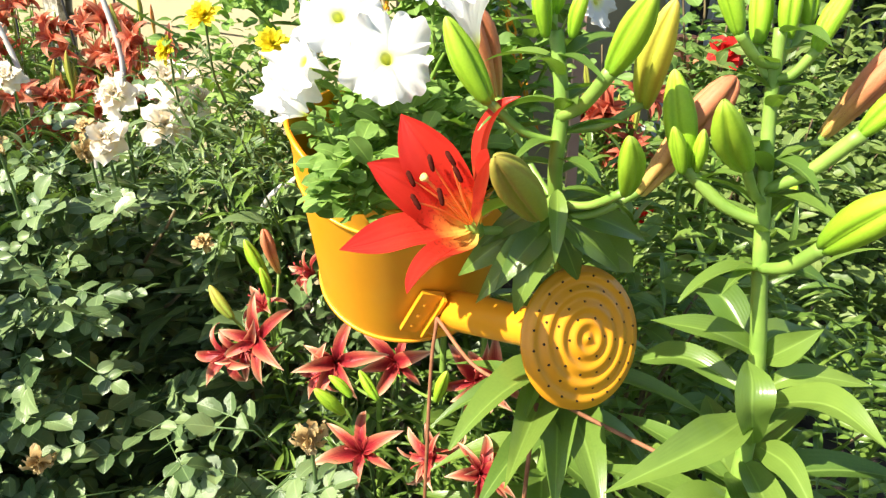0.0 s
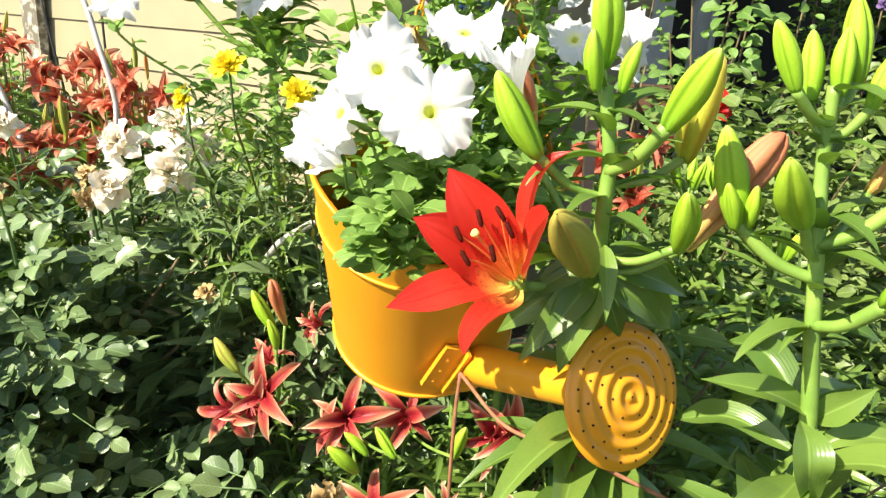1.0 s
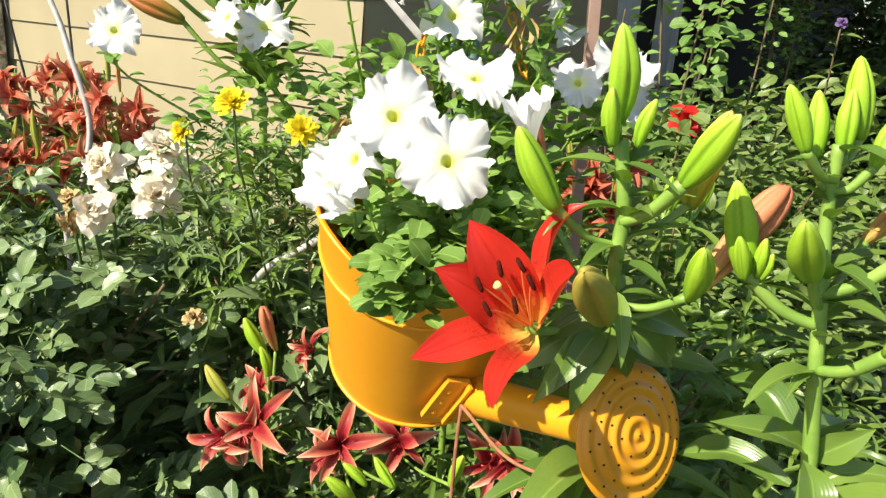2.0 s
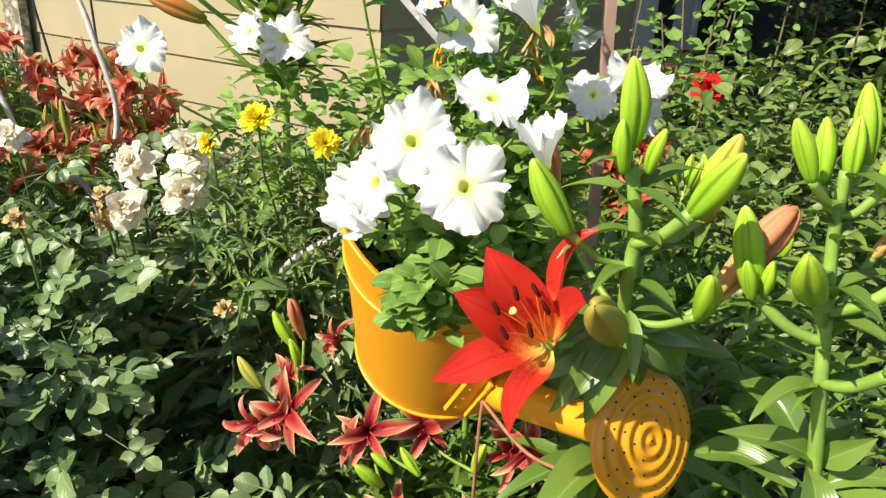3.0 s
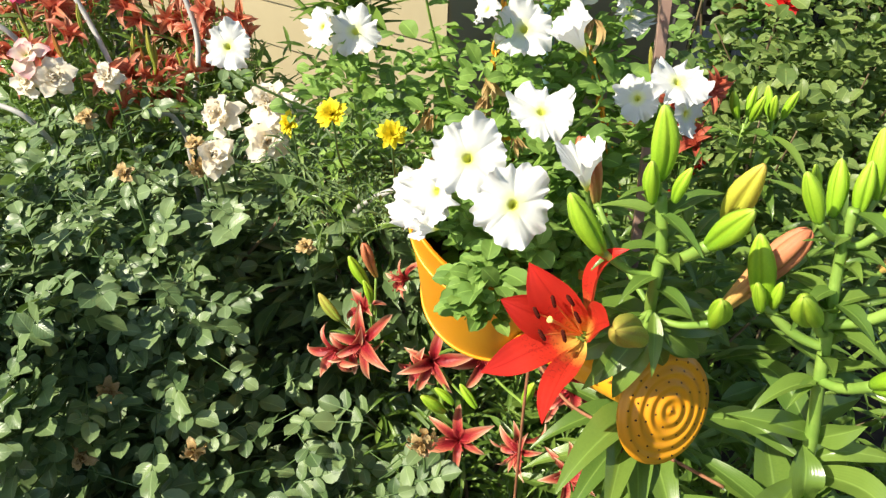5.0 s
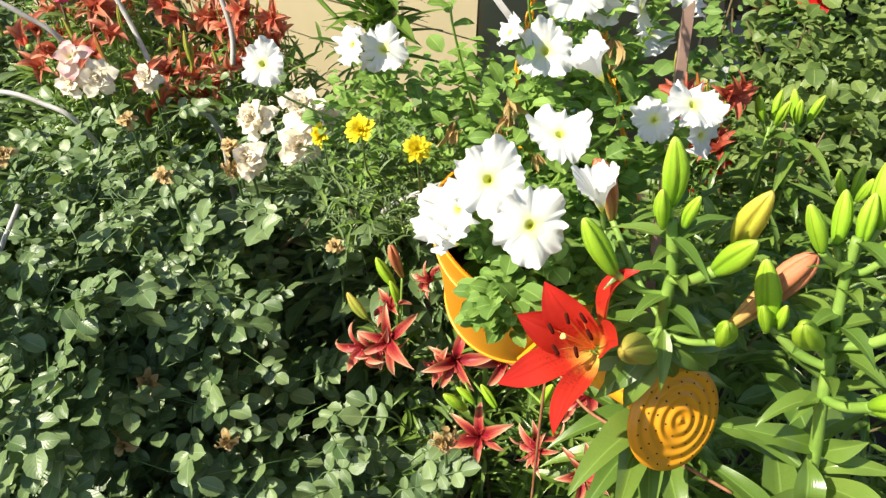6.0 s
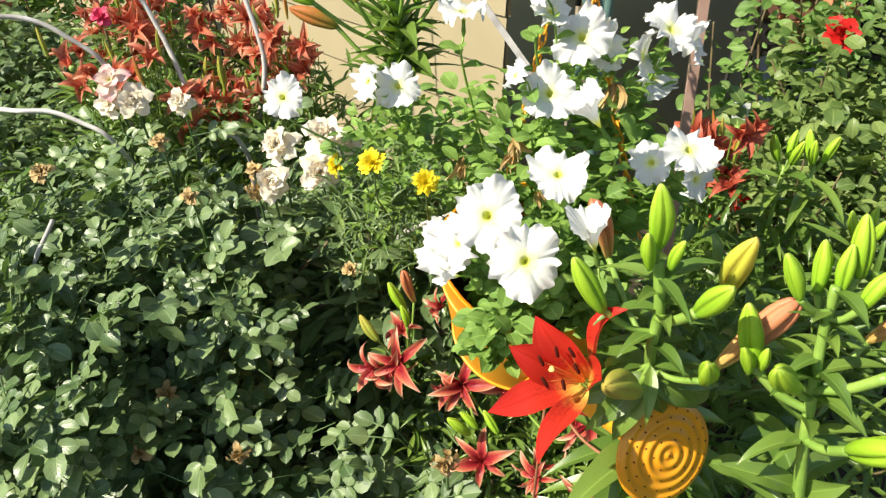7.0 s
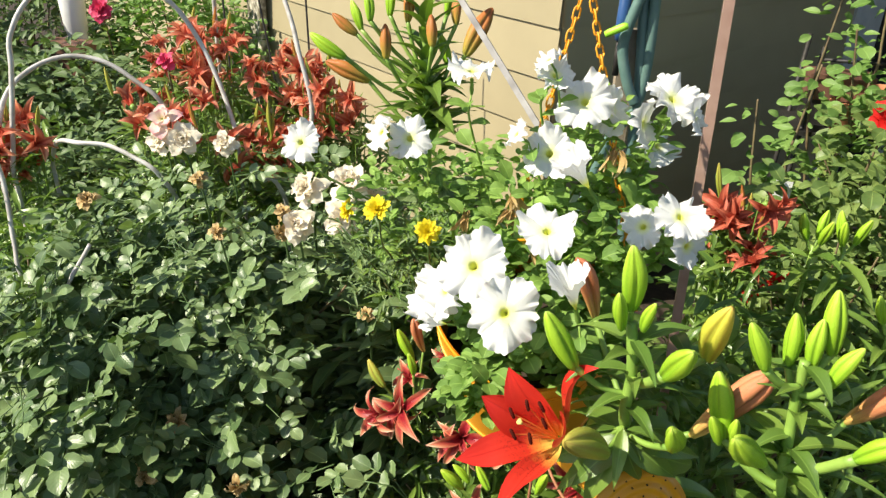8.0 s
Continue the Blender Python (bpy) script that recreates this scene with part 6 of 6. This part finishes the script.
def hose_post():
    lone("wooden_stake", flat(mesh_of("wooden_stake", box_shape(-0.022, 0.022, -0.015, 0.015, 0, 1.28), OLD_WOOD)), pose(0.068, 1.76, 0, 0, 0, 10), "weathered wooden stake holding a hose", "stake", "stakes")
    hose = thing("garden_hose", (0.10, 1.74, 0), "dark teal garden hose hung in loops", "hose")
    for pts in ([(0.085, 1.745, 1.60), (0.088, 1.745, 1.35), (0.105, 1.73, 1.15), (0.11, 1.73, 0.9), (0.15, 1.75, 0.4), (0.25, 1.85, 0.02)], [(0.11, 1.74, 1.60), (0.112, 1.735, 1.35), (0.115, 1.73, 1.20), (0.10, 1.72, 1.10), (0.05, 1.71, 1.02), (0.0, 1.72, 0.8)],
                [(0.10, 1.72, 1.42), (0.07, 1.71, 1.33), (0.055, 1.71, 1.25), (0.075, 1.705, 1.17), (0.10, 1.71, 1.12)]):
        part("coil", mesh_of("coil", tube(smooth_line(pts, 10), 0.0125, 12), HOSE), hose)
    tool = thing("garden_tool", (0.045, 1.735, 1.18), "blue handled tool hung on the stake", "garden tool")
    part("handle", mesh_of("handle", tube([(0.046, 1.72, 1.26), (0.046, 1.72, 1.28), (0.048, 1.725, 1.45)], [0.012, 0.014, 0.013], 10), BLUE_PLASTIC), tool)
    part("shaft", mesh_of("shaft", tube([(0.046, 1.72, 1.265), (0.046, 1.72, 1.18)], 0.008, 8), DARK_IRON), tool)
    lone("plastic_clip", mesh_of("plastic_clip", tube([(0.012, 1.69, 1.275), (0.02, 1.69, 1.28), (0.052, 1.68, 1.298), (0.06, 1.68, 1.300)], [0.007, 0.009, 0.009, 0.006], 8), LIME_PLASTIC), Matrix.Identity(4), "lime green plastic clip on the tool handle", "clip")


hose_post()


# ---- the plant stand, pots and doorway by the shaded wall ----
def pot(at, r, h, material, label):
    prof = [(0.001, 0.004), (r * 0.68, 0.004), (r * 0.7, 0.0), (r * 0.72, 0.002), (r * 0.95, h * 0.8), (r * 1.06, h * 0.8), (r * 1.08, h * 0.82), (r * 1.1, h), (r * 1.02, h), (r * 0.98, h * 0.85), (r * 0.9, h * 0.8), (0.001, h * 0.8)]
    return lone("flower_pot", mesh_of("flower_pot", lathe(prof, 28), material), Matrix.Translation(at), label, "flower pot", "pots")


def plant_stand():
    st = thing("plant_stand", (0.80, 2.60, 0), "dark metal plant stand holding pots", "plant stand")
    for x in (0.66, 1.05):
        for y in (2.50, 2.72):
            part("leg", mesh_of("leg", tube([(x, y, 0), (x, y, 0.6), (x + 0.02, y + 0.02, 1.14)], 0.008, 8), DARK_IRON), st)
    for z in (0.45, 0.86):
        part("shelf", flat(mesh_of("shelf", box_shape(0.64, 1.07, 2.48, 2.74, z, z + 0.015), DARK_IRON)), st)
    part("rail", mesh_of("rail", tube([(0.678, 2.518, 1.10), (1.068, 2.518, 1.10)], 0.006, 8), DARK_IRON), st)
    lone("planter_box", flat(mesh_of("planter_box", merged([box_shape(-0.09, 0.09, -0.05, 0.05, 0, 0.07), box_shape(-0.10, 0.10, -0.06, 0.06, 0.07, 0.085)]), BROWN_PLASTIC)), Matrix.Translation((0.77, 2.62, 0.960)), "brown plastic planter box", "planter box")
    lone("planter_riser", flat(mesh_of("planter_riser", box_shape(-0.09, 0.09, -0.045, 0.045, 0, 0.085), DARK_IRON)), Matrix.Translation((0.77, 2.62, 0.875)), "dark box under the planter", "box")
    pot((0.80, 2.53, 0.875), 0.055, 0.10, TERRACOTTA, "orange terracotta flower pot")
    pot((0.93, 2.60, 0.875), 0.07, 0.13, TERRACOTTA, "terracotta flower pot on the stand")


plant_stand()
lone("plant_tag", flat(mesh_of("plant_tag", merged([box_shape(-0.035, 0.035, -0.001, 0.001, 0.0, 0.07), box_shape(-0.008, 0.008, -0.001, 0.001, -0.2, 0.0)]), WHITE_PLASTIC)), pose(0.55, 2.05, 0.80, -12, 6, 12) @ Matrix.Scale(0.7, 4), "white plastic plant tag in the bed", "plant tag")


def doorway():
    """The porch past the shaded wall: grey painted frame boards, then near-black panels painted as its unlit inside."""
    m = Matrix((ALONG_B, Vector((0.777, -0.629, 0)), Vector((0, 0, 1)))).transposed().to_4x4()
    m.translation = CORNER
    d = thing("door_1", CORNER + ALONG_B * 2.6, "grey framed porch opening, its unlit inside painted as near-black panels", "door", kind="structure")
    for a, b, out in ((2.055, 2.36, 0.02), (2.70, 2.95, 0.03), (2.955, 3.02, 0.05)):
        part("door_frame", flat(mesh_of("door_frame", box_shape(a, b, -0.10, out, 0, 2.9), GREY_PAINT)), d, m)
    part("screen", flat(mesh_of("screen", box_shape(2.365, 2.695, -0.10, 0.0, 0.0, 2.9), PORCH_DARK)), d, m, "near-black panel coloured as the unlit porch inside")
    part("screen", flat(mesh_of("screen", box_shape(3.025, 12.0, -0.10, 0.0, 0.0, 2.9), PORCH_DARK)), d, m, "near-black panel coloured as the unlit porch inside")


doorway()

shrub("garden_hedge", (-3.15, 3.6, 0.5), (0.55, 0.5, 0.75), 3200, SHRUB_BLADES, HEDGE_LEAF, (0.045, 0.08), "green bush beyond the brown planter", "hedge", 48, 0)
shrub("garden_hedge", (-3.3, 2.6, 0.4), (0.8, 0.9, 0.9), 5000, SHRUB_BLADES, HEDGE_LEAF, (0.06, 0.10), "shaded green hedge at the garden's edge", "hedge", 43, 0)
shrub("leafy_shrub", (-2.35, 3.78, 0.55), (0.60, 0.34, 0.55), 3600, SHRUB_BLADES + ROUND_BLADES, VINE_LEAF, (0.03, 0.06), "light green shrub growing against the house wall", "shrub", 47, 0)
lone("garden_pedestal", mesh_of("garden_pedestal", lathe([(0.001, 0.0), (0.10, 0.0), (0.10, 0.04), (0.06, 0.07), (0.05, 0.74), (0.045, 0.78), (0.055, 0.80), (0.065, 1.02), (0.06, 1.03), (0.001, 1.03)], 24), WHITE_PLASTIC), Matrix.Translation((-2.62, 3.30, 0)), "white painted pedestal pot beyond the hedge", "pedestal")
lone("planter_box", flat(mesh_of("planter_box", merged([box_shape(-0.11, 0.11, -0.06, 0.06, 0, 0.74), box_shape(-0.13, 0.13, -0.08, 0.08, 0.74, 0.78)]), BROWN_PLASTIC)), Matrix.Translation((-2.55, 3.12, 0)), "tall brown planter beyond the hedge", "planter box")
# This hedge is added only to cover the bright sky past the porch.
shrub("garden_hedge", (3.05, 4.35, 0.8), (0.9, 0.6, 1.3), 6500, SHRUB_BLADES, HEDGE_LEAF, (0.07, 0.13), "tall hedge added to cover the bright sky beside the porch", "hedge", 49, 0, hollow=0.3)
shrub("garden_hedge", (4.6, 5.2, 0.6), (1.5, 1.2, 1.6), 4500, SHRUB_BLADES, HEDGE_LEAF, (0.09, 0.16), "tall dark hedge past the porch", "hedge", 46, 0)
